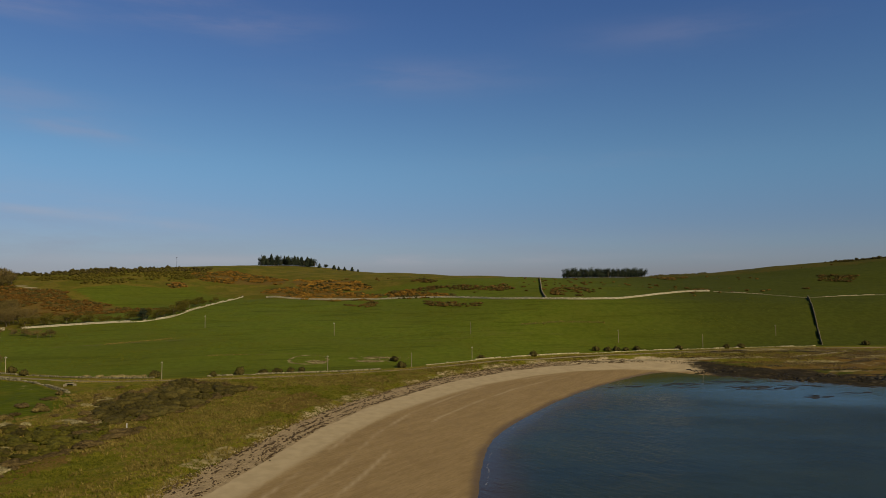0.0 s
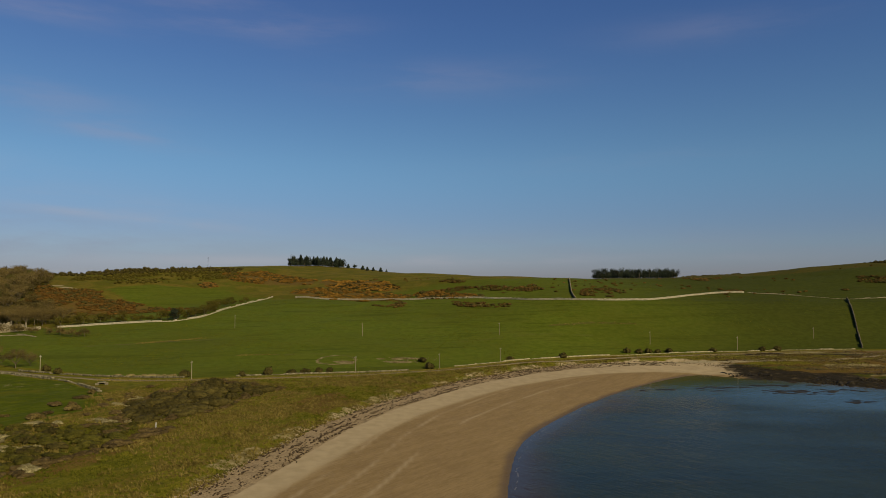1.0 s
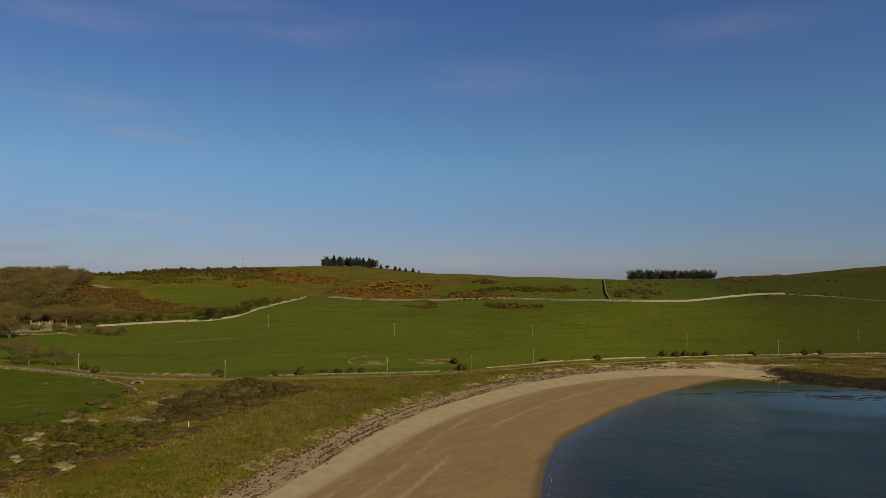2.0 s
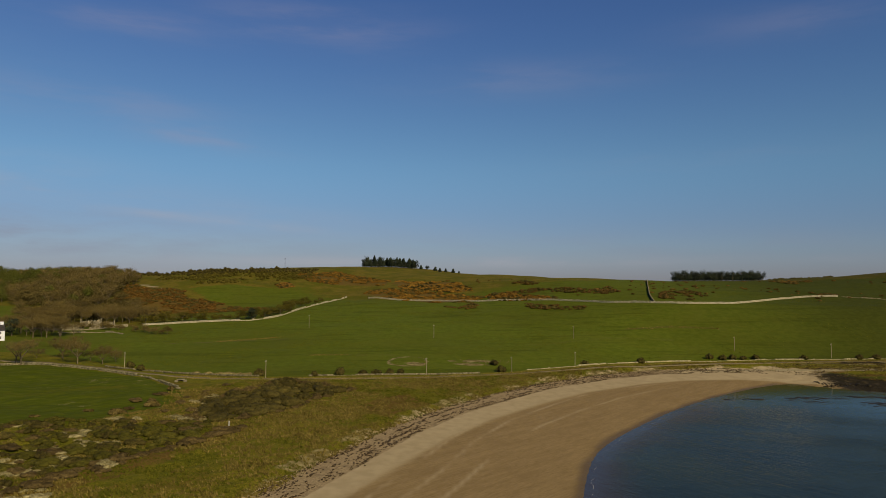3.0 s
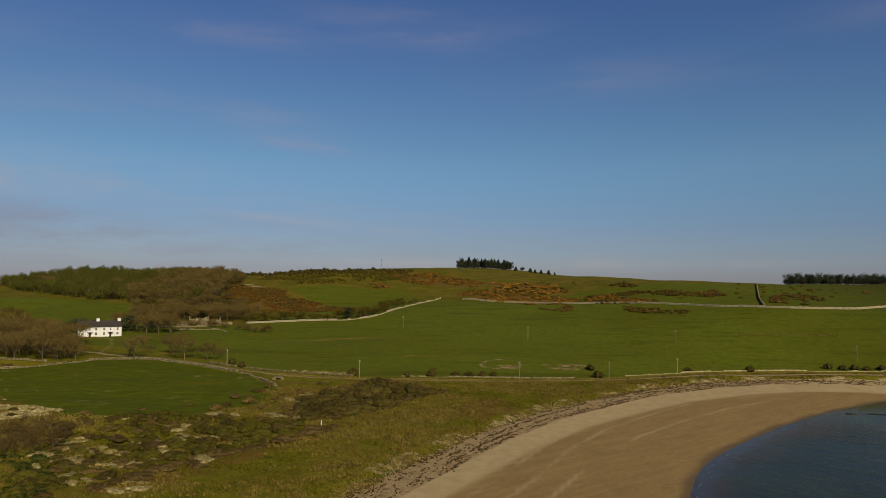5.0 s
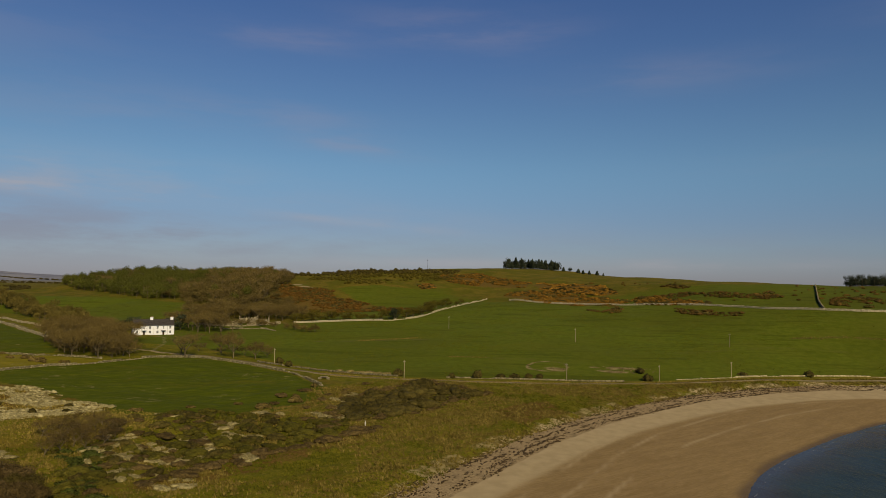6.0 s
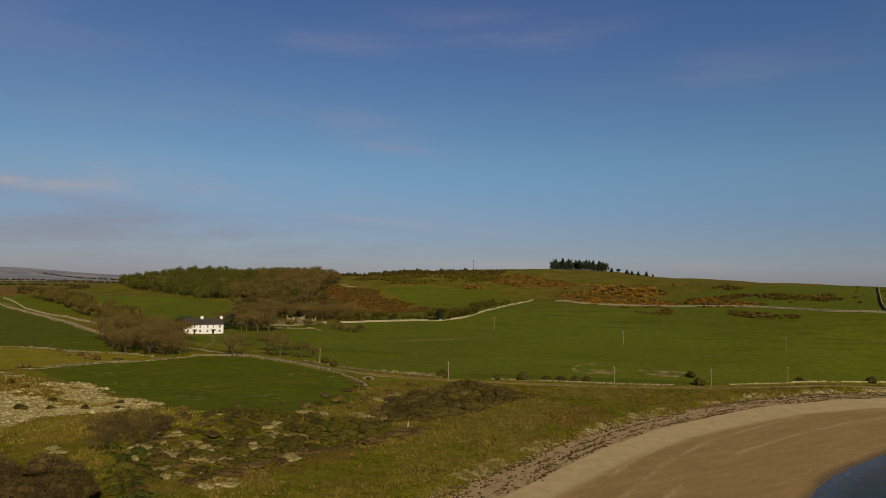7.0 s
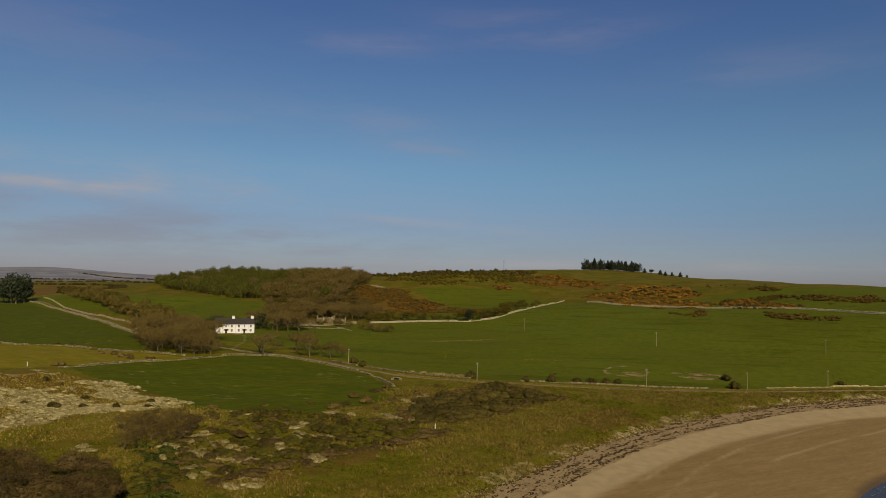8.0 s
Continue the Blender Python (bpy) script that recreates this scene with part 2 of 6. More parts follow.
def water_material():
    m, nt, bsdf = plain("sea_water")
    deep = nt.nodes.new("ShaderNodeAttribute")
    deep.attribute_name = "depth"
    p = position(nt)
    wide = grain(nt, p, 0.035, 3)
    shallow = mix(nt, wide, (0.034, 0.026, 0.019), (0.054, 0.040, 0.026))
    mids = mix(nt, band(nt, wide, 0.4, 0.65), (0.013, 0.022, 0.017), (0.020, 0.031, 0.022))
    colour = mix(nt, band(nt, maths(nt, "ADD", deep.outputs["Fac"], maths(nt, "MULTIPLY", maths(nt, "SUBTRACT", wide, 0.5), 0.5)), 0.02, 0.34), shallow, mids)
    # broken lines of foam where the ripples lap
    lap = maths(nt, "ADD", maths(nt, "MULTIPLY", deep.outputs["Fac"], 40.0), maths(nt, "MULTIPLY", grain(nt, p, 0.15, 3), 3.0))
    line = maths(nt, "MULTIPLY", band(nt, lap, 2.75, 2.85), maths(nt, "SUBTRACT", 1.0, band(nt, lap, 2.88, 3.0)))
    foam = maths(nt, "MULTIPLY", line, band(nt, grain(nt, p, 0.4, 4, 0.7), 0.52, 0.60))
    colour = mix(nt, maths(nt, "MULTIPLY", foam, 0.5), colour, (0.45, 0.44, 0.40))
    link(nt, colour, bsdf.inputs["Base Color"])
    bsdf.inputs["Roughness"].default_value = 0.06
    waves = grain(nt, position(nt, (0.30, 1.0, 1, 0.85)), 1.1, 5, 0.62)
    swell = grain(nt, position(nt, (0.35, 0.9, 1, 0.85)), 0.4, 3)
    calm = nt.nodes.new("ShaderNodeAttribute")
    calm.attribute_name = "calm"
    link(nt, maths(nt, "ADD", 1.135, maths(nt, "MULTIPLY", calm.outputs["Fac"], 0.20)), bsdf.inputs["IOR"])
    gusts = maths(nt, "ADD", 0.75, maths(nt, "MULTIPLY", band(nt, grain(nt, position(nt, (0.3, 1, 1, 0.1)), 0.06, 4), 0.35, 0.65), 0.4))
    height = maths(nt, "MULTIPLY", maths(nt, "MULTIPLY", maths(nt, "ADD", waves, swell), gusts), maths(nt, "SUBTRACT", 1.0, maths(nt, "MULTIPLY", calm.outputs["Fac"], 0.92)))
    relief(nt, bsdf, height, 0.8, 0.15)
    return m


def speckled(name, a, b, scale=1.5, rough=0.9, bump=0.4, spread=0.25):
    """A surface of two tones in grain at two scales, that differs a little from piece to piece."""
    m, nt, bsdf = plain(name)
    tc = nt.nodes.new("ShaderNodeTexCoord")
    w = tc.outputs["Object"]
    fine, wide = grain(nt, w, scale * 5, 5), grain(nt, w, scale, 3)
    c = mix(nt, band(nt, maths(nt, "ADD", maths(nt, "MULTIPLY", fine, 0.5), maths(nt, "MULTIPLY", wide, 0.5)), 0.35, 0.65), a, b)
    g = nt.nodes.new("ShaderNodeNewGeometry")
    i = nt.nodes.new("ShaderNodeObjectInfo")
    for r in (g.outputs["Random Per Island"], i.outputs["Random"]):
        k = maths(nt, "ADD", maths(nt, "MULTIPLY", r, spread * 2), 1.0 - spread)
        n = nt.nodes.new("ShaderNodeVectorMath")
        n.operation = "SCALE"
        link(nt, c, n.inputs[0])
        link(nt, k, n.inputs["Scale"])
        c = n.outputs[0]
    link(nt, c, bsdf.inputs["Base Color"])
    bsdf.inputs["Roughness"].default_value = rough
    bsdf.inputs["Specular IOR Level"].default_value = 0.08
    if bump:
        relief(nt, bsdf, fine, bump, 0.05)
    return m


LAND, SEA = ground_material(), water_material()

# ---------------------------------------------------------------- the lie of the land
SHORE = [(-60, -900), (-20, -200), (0, 40), (3, 90), (6, 123), (7.5, 142), (10.6, 164), (15.7, 179), (23, 195), (39, 226), (59, 256),
         (82, 283), (96, 292), (111, 281), (132, 266), (157, 249), (230, 225), (450, 190), (900, 100), (3000, -350)]
GRASS_EDGE = [(-160, -900), (-90, -200), (-61, 40), (-54, 90), (-48.5, 117), (-44, 140), (-38, 172), (-29.5, 200), (-16, 230), (-2.5, 255),
              (20, 282), (40, 299), (68, 312), (90, 314), (127, 305), (176, 303), (230, 295), (450, 250), (900, 155), (3000, -280)]
HILL_FOOT = [(-4000, 1400), (-1500, 760), (-600, 395), (-430, 385), (-300, 318), (-205, 262), (-165, 250), (-132, 241), (-94, 236.5), (-45, 253),
             (-12, 269), (21, 300), (69, 323), (94, 328), (143, 344), (188, 350), (223, 352), (450, 310), (900, 220), (3000, -230)]


def rounded(line):
    """The same line with its corners cut."""
    out = [line[0]]
    for (ax, ay), (bx, by) in zip(line[:-1], line[1:]):
        out += [(ax * 0.75 + bx * 0.25, ay * 0.75 + by * 0.25), (ax * 0.25 + bx * 0.75, ay * 0.25 + by * 0.75)]
    return out + [line[-1]]


SHORE = SHORE[:2] + rounded(SHORE[2:15]) + SHORE[15:]


def line_distance(px, py, line):
    """Signed distance to a polyline, positive on the left of its run."""
    best = np.full(np.shape(px), 1e12)
    side = np.ones(np.shape(px))
    p = np.array(line, float)
    for (ax, ay), (bx, by) in zip(p[:-1], p[1:]):
        dx, dy = bx - ax, by - ay
        k = np.clip(((px - ax) * dx + (py - ay) * dy) / (dx * dx + dy * dy), 0, 1)
        ex, ey = px - ax - k * dx, py - ay - k * dy
        d = ex * ex + ey * ey
        near = d < best - 1e-9
        side = np.where(near, np.where(dx * (py - ay) - dy * (px - ax) >= 0, 1.0, -1.0), side)
        best = np.where(near, d, best)
    return np.sqrt(best) * side


def smooth(x, a, b):
    k = np.clip((x - a) / (b - a), 0, 1)
    return k * k * (3 - 2 * k)


def lattice(ix, iy, seed):
    h = (ix.astype(np.int64) * 374761393 + iy.astype(np.int64) * 668265263 + seed * 1274126177) & 0xFFFFFFFF
    h = ((h ^ (h >> 13)) * 1103515245) & 0xFFFFFFFF
    return ((h ^ (h >> 16)) & 0xFFFF) / 65535.0


def value_noise(x, y, seed=0):
    ix, iy = np.floor(x), np.floor(y)
    fx, fy = x - ix, y - iy
    fx, fy = fx * fx * (3 - 2 * fx), fy * fy * (3 - 2 * fy)
    a, b = lattice(ix, iy, seed), lattice(ix + 1, iy, seed)
    c, d = lattice(ix, iy + 1, seed), lattice(ix + 1, iy + 1, seed)
    return (a + (b - a) * fx) * (1 - fy) + (c + (d - c) * fx) * fy - 0.5


def fbm(x, y, size, seed=0, octaves=3):
    """Soft noise of about -0.5 to 0.5; size is the largest lump in metres."""
    out, gain = 0.0, 1.0
    for n in range(octaves):
        out = out + gain * value_noise(x / size + 17.3 * n, y / size - 9.1 * n, seed + n)
        size, gain = size / 2.1, gain / 2
    return out


# across the hill, at each x: the walled slope's depth and rise, the crest's depth and rise, the fall behind it
HILL = np.array([
    (-2500, 60, 7, 900, 14, 0), (-700, 60, 8, 600, 13, 0), (-560, 60, 10, 300, 20, 0), (-450, 60, 11.4, 190, 29, 8), (-360, 60, 10, 250, 32, 8),
    (-290, 70, 6, 330, 40, 8), (-220, 150, 5.5, 430, 44, 12), (-148, 265, 16, 520, 46, 20), (-60, 220, 19, 420, 40, 20), (-15, 175, 21, 340, 36.6, 20),
    (58, 84, 22.6, 270, 34.3, 20), (142, 80, 21.5, 290, 34.3, 20), (225, 82, 20.8, 300, 37.5, 20), (270, 90, 21, 300, 42.6, 20), (352, 100, 22, 290, 50, 20),
    (450, 110, 24, 300, 58, 20), (900, 150, 26, 400, 64, 20), (3000, 200, 15, 700, 40, 20)])
HILL_X = np.arange(-3000.0, 3001.0, 5.0)
KERNEL = np.exp(-0.5 * (np.arange(-16, 17) / 6.0) ** 2)
KERNEL /= KERNEL.sum()
HILL_T = [np.convolve(np.pad(np.interp(HILL_X, HILL[:, 0], HILL[:, k]), 16, mode="edge"), KERNEL, "valid") for k in range(1, 6)]


def land(x, y):
    """The height of the ground, without its smallest bumps."""
    x, y = np.asarray(x, float), np.asarray(y, float)
    ds, dv, df = (line_distance(x, y, line) for line in (SHORE, GRASS_EDGE, HILL_FOOT))
    beach = 2.4 * np.clip(ds / (ds + np.abs(dv) + 0.01), 0, 1) ** 0.85
    bed = np.maximum(ds * 0.045, -7.0)
    back = np.clip(dv / (dv + np.abs(df) + 0.01), 0, 1)
    low = 2.4 + 0.7 * smooth(dv, 0, 3.5) + 1.7 * back ** 0.8
    z = np.where(ds < 0, bed, np.where(dv < 0, beach, np.where(df > 0, 4.8, low)))
    inland = smooth(-x, 70, 210) * smooth(dv, 60, 240)
    z = z + 4.4 * inland
    vm, rm, vc, rc, drop = (np.interp(x, HILL_X, t) for t in HILL_T)
    v = np.maximum(df, 0)
    a = np.clip(v / vm, 0, 1)
    b = np.clip((v - vm) / (vc - vm), 0, 1)
    rise = rm * (0.55 * a + 0.45 * a * a * (3 - 2 * a)) + (rc - rm) * np.sin(b * math.pi / 2) ** 1.15
    rise = rise - drop * smooth(v - vc, 0, 420)
    z = z + rise
    z = z + (20.0 - z) * smooth(v - vc, 150, 700) * smooth(x, -900, -250)
    # the pale dune mound by the far field
    z = z + 2.6 * np.exp(-(((x + 138) * 0.8 + (y - 122) * 0.6) / 30) ** 2 - (((x + 138) * -0.6 + (y - 122) * 0.8) / 15) ** 2)
    # the knoll under the hill wood
    along_, over = -0.7 * (x + 565) + 0.72 * (y - 585), 0.72 * (x + 565) + 0.7 * (y - 585)
    z = z + 12 * np.exp(-(along_ / 50) ** 2 - (over / 90) ** 2)
    # far hills beyond the plain
    out_by, across = -0.832 * x + 0.555 * y, 0.555 * x + 0.832 * y
    z = z + smooth(out_by, 2300, 3400) * (11 + 26 * np.exp(-((across + 40) / 330) ** 2) + 9 * fbm(x, y, 400, 3))
    # undulation
    inside = smooth(dv, 2, 25)
    z = z + inside * (0.9 * fbm(x, y, 38, 11) * smooth(df, -40, 30) + 0.9 * fbm(x, y, 16, 21) * (1 - smooth(df, -25, 0)))
    z = z + smooth(df, 60, 250) * 3.0 * fbm(x, y, 120, 5)
    return z

# ---------------------------------------------------------------- ground and sea
def mesh_object(name, verts, faces, material, parent=None, smooth_shaded=False):
    """One mesh from arrays of corners and of triangles or quads."""
    verts, faces = np.asarray(verts, np.float32), np.asarray(faces, np.int32)
    me = bpy.data.meshes.new(name)
    me.vertices.add(len(verts))
    me.vertices.foreach_set("co", verts.ravel())
    n = faces.shape[1]
    me.loops.add(faces.size)
    me.loops.foreach_set("vertex_index", faces.ravel())
    me.polygons.add(len(faces))
    me.polygons.foreach_set("loop_start", np.arange(0, faces.size, n, dtype=np.int32))
    if smooth_shaded:
        me.polygons.foreach_set("use_smooth", np.ones(len(faces), bool))
    me.update(calc_edges=True)
    me.materials.append(material)
    ob = new(name, me)
    if parent is not None:
        ob.parent = parent
    return ob


def graded(*stretches):
    """Grid lines: runs of (from, to, step) one after another."""
    out = [np.arange(a, b, s) for a, b, s in stretches]
    return np.concatenate(out + [[stretches[-1][1]]])


def inside(px, py, outline):
    """Signed distance to a closed outline, positive inside."""
    d = np.abs(line_distance(px, py, outline + outline[:1]))
    odd = np.zeros(np.shape(px), bool)
    for (ax, ay), (bx, by) in zip(outline, outline[1:] + outline[:1]):
        if ay != by:
            cross = ((ay > py) != (by > py)) & (px < (bx - ax) * (py - ay) / (by - ay) + ax)
            odd ^= cross
    return np.where(odd, d, -d)


FIELD_A = [(-218, 170), (-209, 184), (-199, 199), (-196, 219), (-190, 232), (-182, 235), (-158, 233), (-133, 224), (-109, 205), (-96, 192), (-95, 182), (-101, 165),
           (-111, 155), (-131, 147), (-144, 150), (-168, 157), (-195, 163)]
UP_FIELD = [(-637, 403), (-609, 410), (-407, 320), (-288, 256), (-250, 232), (-230, 212), (-259, 204), (-294, 196), (-700, 150)]
STRIP = [(-330, 165), (-290, 191), (-254, 201), (-219, 205), (-201, 209), (-201, 195), (-211, 179), (-216, 160), (-230, 150)]
BACK_FIELD = [(-606, 473), (-452, 445), (-343, 420), (-300, 395), (-310, 360), (-337, 340), (-400, 352), (-500, 402)]
HOUSE_GREEN = [(-250, 262), (-225, 255), (-200, 262), (-170, 262), (-160, 300), (-215, 318), (-240, 292)]
HILL_FIELD = [(-272, 511), (-248, 542), (-200, 542), (-156, 541), (-163, 497), (-173, 441), (-226, 470)]
PLOUGHED = [(-1094, 718), (-1048, 810), (-600, 478), (-686, 462)]
BROWN_BANK = [(-51, 194), (-42, 216), (-32, 203), (-40, 182)]
RUSSET = [(-83, 128), (-77, 148), (-76, 164), (-66, 162), (-69, 140), (-72, 119), (-81, 104), (-90, 100)]
MOUND_AREA = [(-240, 135), (-214, 157), (-194, 161), (-180, 162), (-139, 153), (-136, 133), (-138, 117), (-150, 96), (-200, 110)]


BRACKEN_AREAS = [[(-224, 612), (-226, 634), (-196, 662), (-136, 612), (-132, 584), (-177, 583), (-202, 586)], [(-131, 595), (-128, 608), (-80, 606), (-54, 544), (-68, 540), (-120, 570)],
                 [(-141, 534), (-140, 556), (-110, 566), (-42, 508), (-55, 474), (-75, 475), (-108, 505)], [(-43, 518), (-27, 526), (-17, 503), (8, 464), (5, 456), (-32, 470)],
                 [(-222, 563), (-215, 572), (-205, 556), (-214, 544)],
                 [(-285, 485), (-331, 520), (-290, 440), (-248, 448), (-208, 432), (-169, 441), (-227, 479)], [(-317, 496), (-273, 502), (-246, 464), (-203, 442), (-232, 431), (-276, 427)]]


def bleached_patch(x, y):
    """Where the mound is under bleached grass: most of its seaward flank, in tongues elsewhere."""
    return smooth(-0.03 - 0.22 * smooth(-x, 176, 200) + 0.26 * smooth(x + y, -55, 4) - 0.9 * fbm(x, y * 1.8, 15, 81, 4) - 0.6 * fbm(x, y * 1.4, 4.5, 85, 3), -0.22, 0.26)


def zones(x, y, z):
    ds, dv, df = (line_distance(x, y, line) for line in (SHORE, GRASS_EDGE, HILL_FOOT))
    area = {k: inside(x, y, o) for k, o in dict(a=FIELD_A, u=UP_FIELD, s=STRIP, b=BACK_FIELD, h=HOUSE_GREEN, f=HILL_FIELD, p=PLOUGHED, k=BROWN_BANK, r=RUSSET, m=MOUND_AREA).items()}
    rocky = smooth(x, 96, 116) * (ds > -9)
    scrubby = np.maximum.reduce([smooth(inside(x, y, o), -6, 4) for o in BRACKEN_AREAS])
    out = {}
    t = ds / (ds + np.abs(dv) + 0.01)
    seaward = (dv < 0) & (ds > -60)
    out["dry"] = np.where(seaward, 1.0, (0.44 + 0.75 * fbm(x, y, 9, 191, 4)) * smooth(-dv, -7, 0.5)) * smooth(-x, -124, -102)
    out["wet"] = np.where(ds < -60, 1, smooth(-dv - (y - 118) * 0.045, 11.5, 17)) * np.where(ds > 0, smooth(-x, -126, -104), 1)
    out["shingle"] = smooth(dv, -9.5, -7.5) * smooth(-dv, -0.6, 0.8) * smooth(-x, -70, -30)
    out["rock"] = rocky * smooth(ds, -9, -4) * (0.12 + 0.75 * smooth(-ds + 16 * fbm(x, y, 14, 241), -30, -14)) * smooth(-dv, -4, 4)
    pasture = np.maximum(np.maximum(area["a"], area["u"]), np.maximum(area["b"], area["h"]))
    out["links"] = smooth(-df, -1, 2) * (dv > 0) * smooth(-np.maximum(pasture, area["s"]), -0.5, 0.5) * (1 - 0.5 * smooth(-x, 350, 500))
    out["ley"] = smooth(np.maximum(area["a"], area["u"]), -0.8, 0.8)
    out["hill"] = smooth(df, 215, 275) * smooth(x + 200, -40, 40) + smooth(-x, 190, 240) * smooth(df, 40, 90) * smooth(-area["b"], -1, 1) * smooth(-area["f"], -1, 1)
    out["hay"] = np.maximum(smooth(area["s"], -0.8, 0.8), 0.9 * smooth(area["p"], -20, 5))
    out["green"] = smooth(dv, 6, 18) * smooth(-df, 4, 12) * (0.35 + 0.5 * fbm(x, y, 20, 131))
    out["brown"] = np.maximum.reduce([smooth(area["k"], -3, 3), 0.6 * smooth(area["r"], -3, 3), np.clip(0.55 + 0.9 * fbm(x * 0.45, y * 1.7, 12, 271, 4), 0, 0.9) * smooth(x, 80, 110) * smooth(-df, 2, 8), 0.62 * scrubby, 0.62 * smooth(area["p"], -20, 5), 0.55 * smooth(area["m"], -4, 2)])
    out["pale"] = 0.75 * bleached_patch(x, y) * smooth(area["m"], -2, 2) + 0.30 * (fbm(x, y, 9, 141) > 0.25) * smooth(dv, 40, 60) * smooth(-df, 10, 25) * smooth(-x, 70, 85)
    out["pale"] = np.maximum(out["pale"], 0.9 * smooth(fbm(x, y, 15, 231, 4), 0.06, 0.24) * smooth(dv, -1.5, 0.5) * smooth(-dv, -5.5, -2) * smooth(-x, -60, -20))
    flat = smooth(x, 92, 112) * smooth(ds, 4, 14) * smooth(-df, 3, 9)
    out["pale"] = np.maximum(out["pale"], 0.75 * smooth(fbm(x * 0.4, y * 1.9, 13, 281, 4), 0.06, 0.28) * flat)
    out["rock"] = np.maximum(out["rock"], 0.7 * smooth(fbm(x * 0.4, y * 1.9, 11, 291, 4), 0.10, 0.30) * flat)
    lane = np.abs(line_distance(x, y, [(60, 305), (90, 312.5), (117, 310.5), (156, 313), (172, 320), (190, 330)]))
    drive = np.abs(line_distance(x, y, [(-205, 236), (-222, 262), (-240, 282), (-250, 284)]))
    ring = np.hypot((x + 53.5) / 7.2, (y - 278.5) / 9) + 0.16 * fbm(x, y, 6, 251)
    scrape = np.hypot((x + 24) / 7.5, (y - 286) / 3.4) + 0.9 * fbm(x, y, 5, 255), np.hypot((x + 29) / 6.0, (y - 278.5) / 2.2) + 0.9 * fbm(x, y, 5, 256), np.hypot((x + 50) / 4.5, (y - 275) / 3.2) + 0.8 * fbm(x, y, 4, 257), np.hypot((x + 38) / 5, (y - 284) / 2) + 0.4 + fbm(x, y, 4, 258)
    hilltrack = np.abs(line_distance(x, y, [(-345, 505), (-318, 512), (-300, 506), (-290, 498)]))
    out["track"] = np.maximum.reduce([smooth(-lane, -1.9, -0.9) * 0.8, 0.5 * smooth(-drive, -1.8, -0.8), smooth(-hilltrack, -3, -1.5)])
    worn = np.maximum(0.85 * smooth(-np.minimum.reduce(scrape), -1.15, -0.6), 0.62 * smooth(-np.abs(ring - 1), -0.12, -0.02) * (0.5 + 1.2 * (fbm(x, y, 5, 259) > -0.12)))
    out["pale"] = np.maximum(out["pale"], worn)
    # weight of the painted haze, growing with distance across the plain
    out["hazy_moor"] = smooth(-0.832 * x + 0.555 * y, 1500, 2500)
    # towards +x: duller turf together with painted falloff of light
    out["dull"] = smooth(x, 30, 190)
    rows = [(line_distance(x, y, l), w) for l, w in (([(-166, 298), (-145, 312), (-121, 322)], 0.9), ([(-98, 283), (-79, 287), (-62, 290)], 0.5), ([(40, 366), (62, 372), (88, 370)], 0.5), ([(-20, 320), (30, 350), (60, 352)], 0.25))]
    out["lynchet"] = np.maximum.reduce([w * smooth(-np.abs(d), -1.6, -0.3) * (0.3 + 0.9 * (fbm(x, y, 3, 161) > -0.05)) for d, w in rows])
    out["soak"] = smooth(-ds + 1.6 * fbm(x, y, 12, 181), -2.6, -0.4) * (ds > -40) * smooth(-x, -100, -80)
    out["rut"] = sum(smooth(-np.abs(dv + off + 3.5 * fbm(x, y, 70, 151 + k, 2)), -0.75, -0.05) for k, off in enumerate((15.0, 17.2, 22.0, 30.0))) * smooth(-x, -60, -20)
    return out


def build_ground():
    gx = graded((-4600, -900, 80), (-900, -420, 8), (-420, -150, 2.2), (-150, 170, 0.8), (170, 330, 2.2), (330, 800, 9), (800, 4600, 90))
    gy = graded((-2600, -100, 90), (-100, 96, 6), (96, 300, 0.8), (300, 480, 1.6), (480, 900, 5), (900, 4700, 70))
    x, y = np.meshgrid(gx, gy)
    z = land(x, y)
    ds, dv, df = (line_distance(x, y, line) for line in (SHORE, GRASS_EDGE, HILL_FOOT))
    rough = smooth(dv, 0, 4) * smooth(-df, 0, 4)
    z = z + rough * (0.35 * fbm(x, y, 3.2, 31) + 0.12 * fbm(x, y, 1.1, 35, 2))
    rocks = smooth(x, 88, 104) * smooth(-dv, -6, 2) * smooth(ds, -26, 2)
    z = z + rocks * (0.55 * fbm(x, y, 5, 41, 4) + 0.25 * np.abs(fbm(x, y, 1.7, 45, 2)))
    nx, ny = len(gx), len(gy)
    i = np.arange((ny - 1) * (nx - 1))
    r, c = i // (nx - 1), i % (nx - 1)
    a = r * nx + c
    quads = np.stack([a, a + 1, a + nx + 1, a + nx], -1)
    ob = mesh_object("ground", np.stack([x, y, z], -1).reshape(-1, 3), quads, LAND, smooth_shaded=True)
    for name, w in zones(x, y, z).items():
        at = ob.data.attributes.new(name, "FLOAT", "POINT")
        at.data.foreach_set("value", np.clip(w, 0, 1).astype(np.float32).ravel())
    tagged(ob, "green pasture, links grass and sandy shore rising to a hill", "ground", kind="structure")


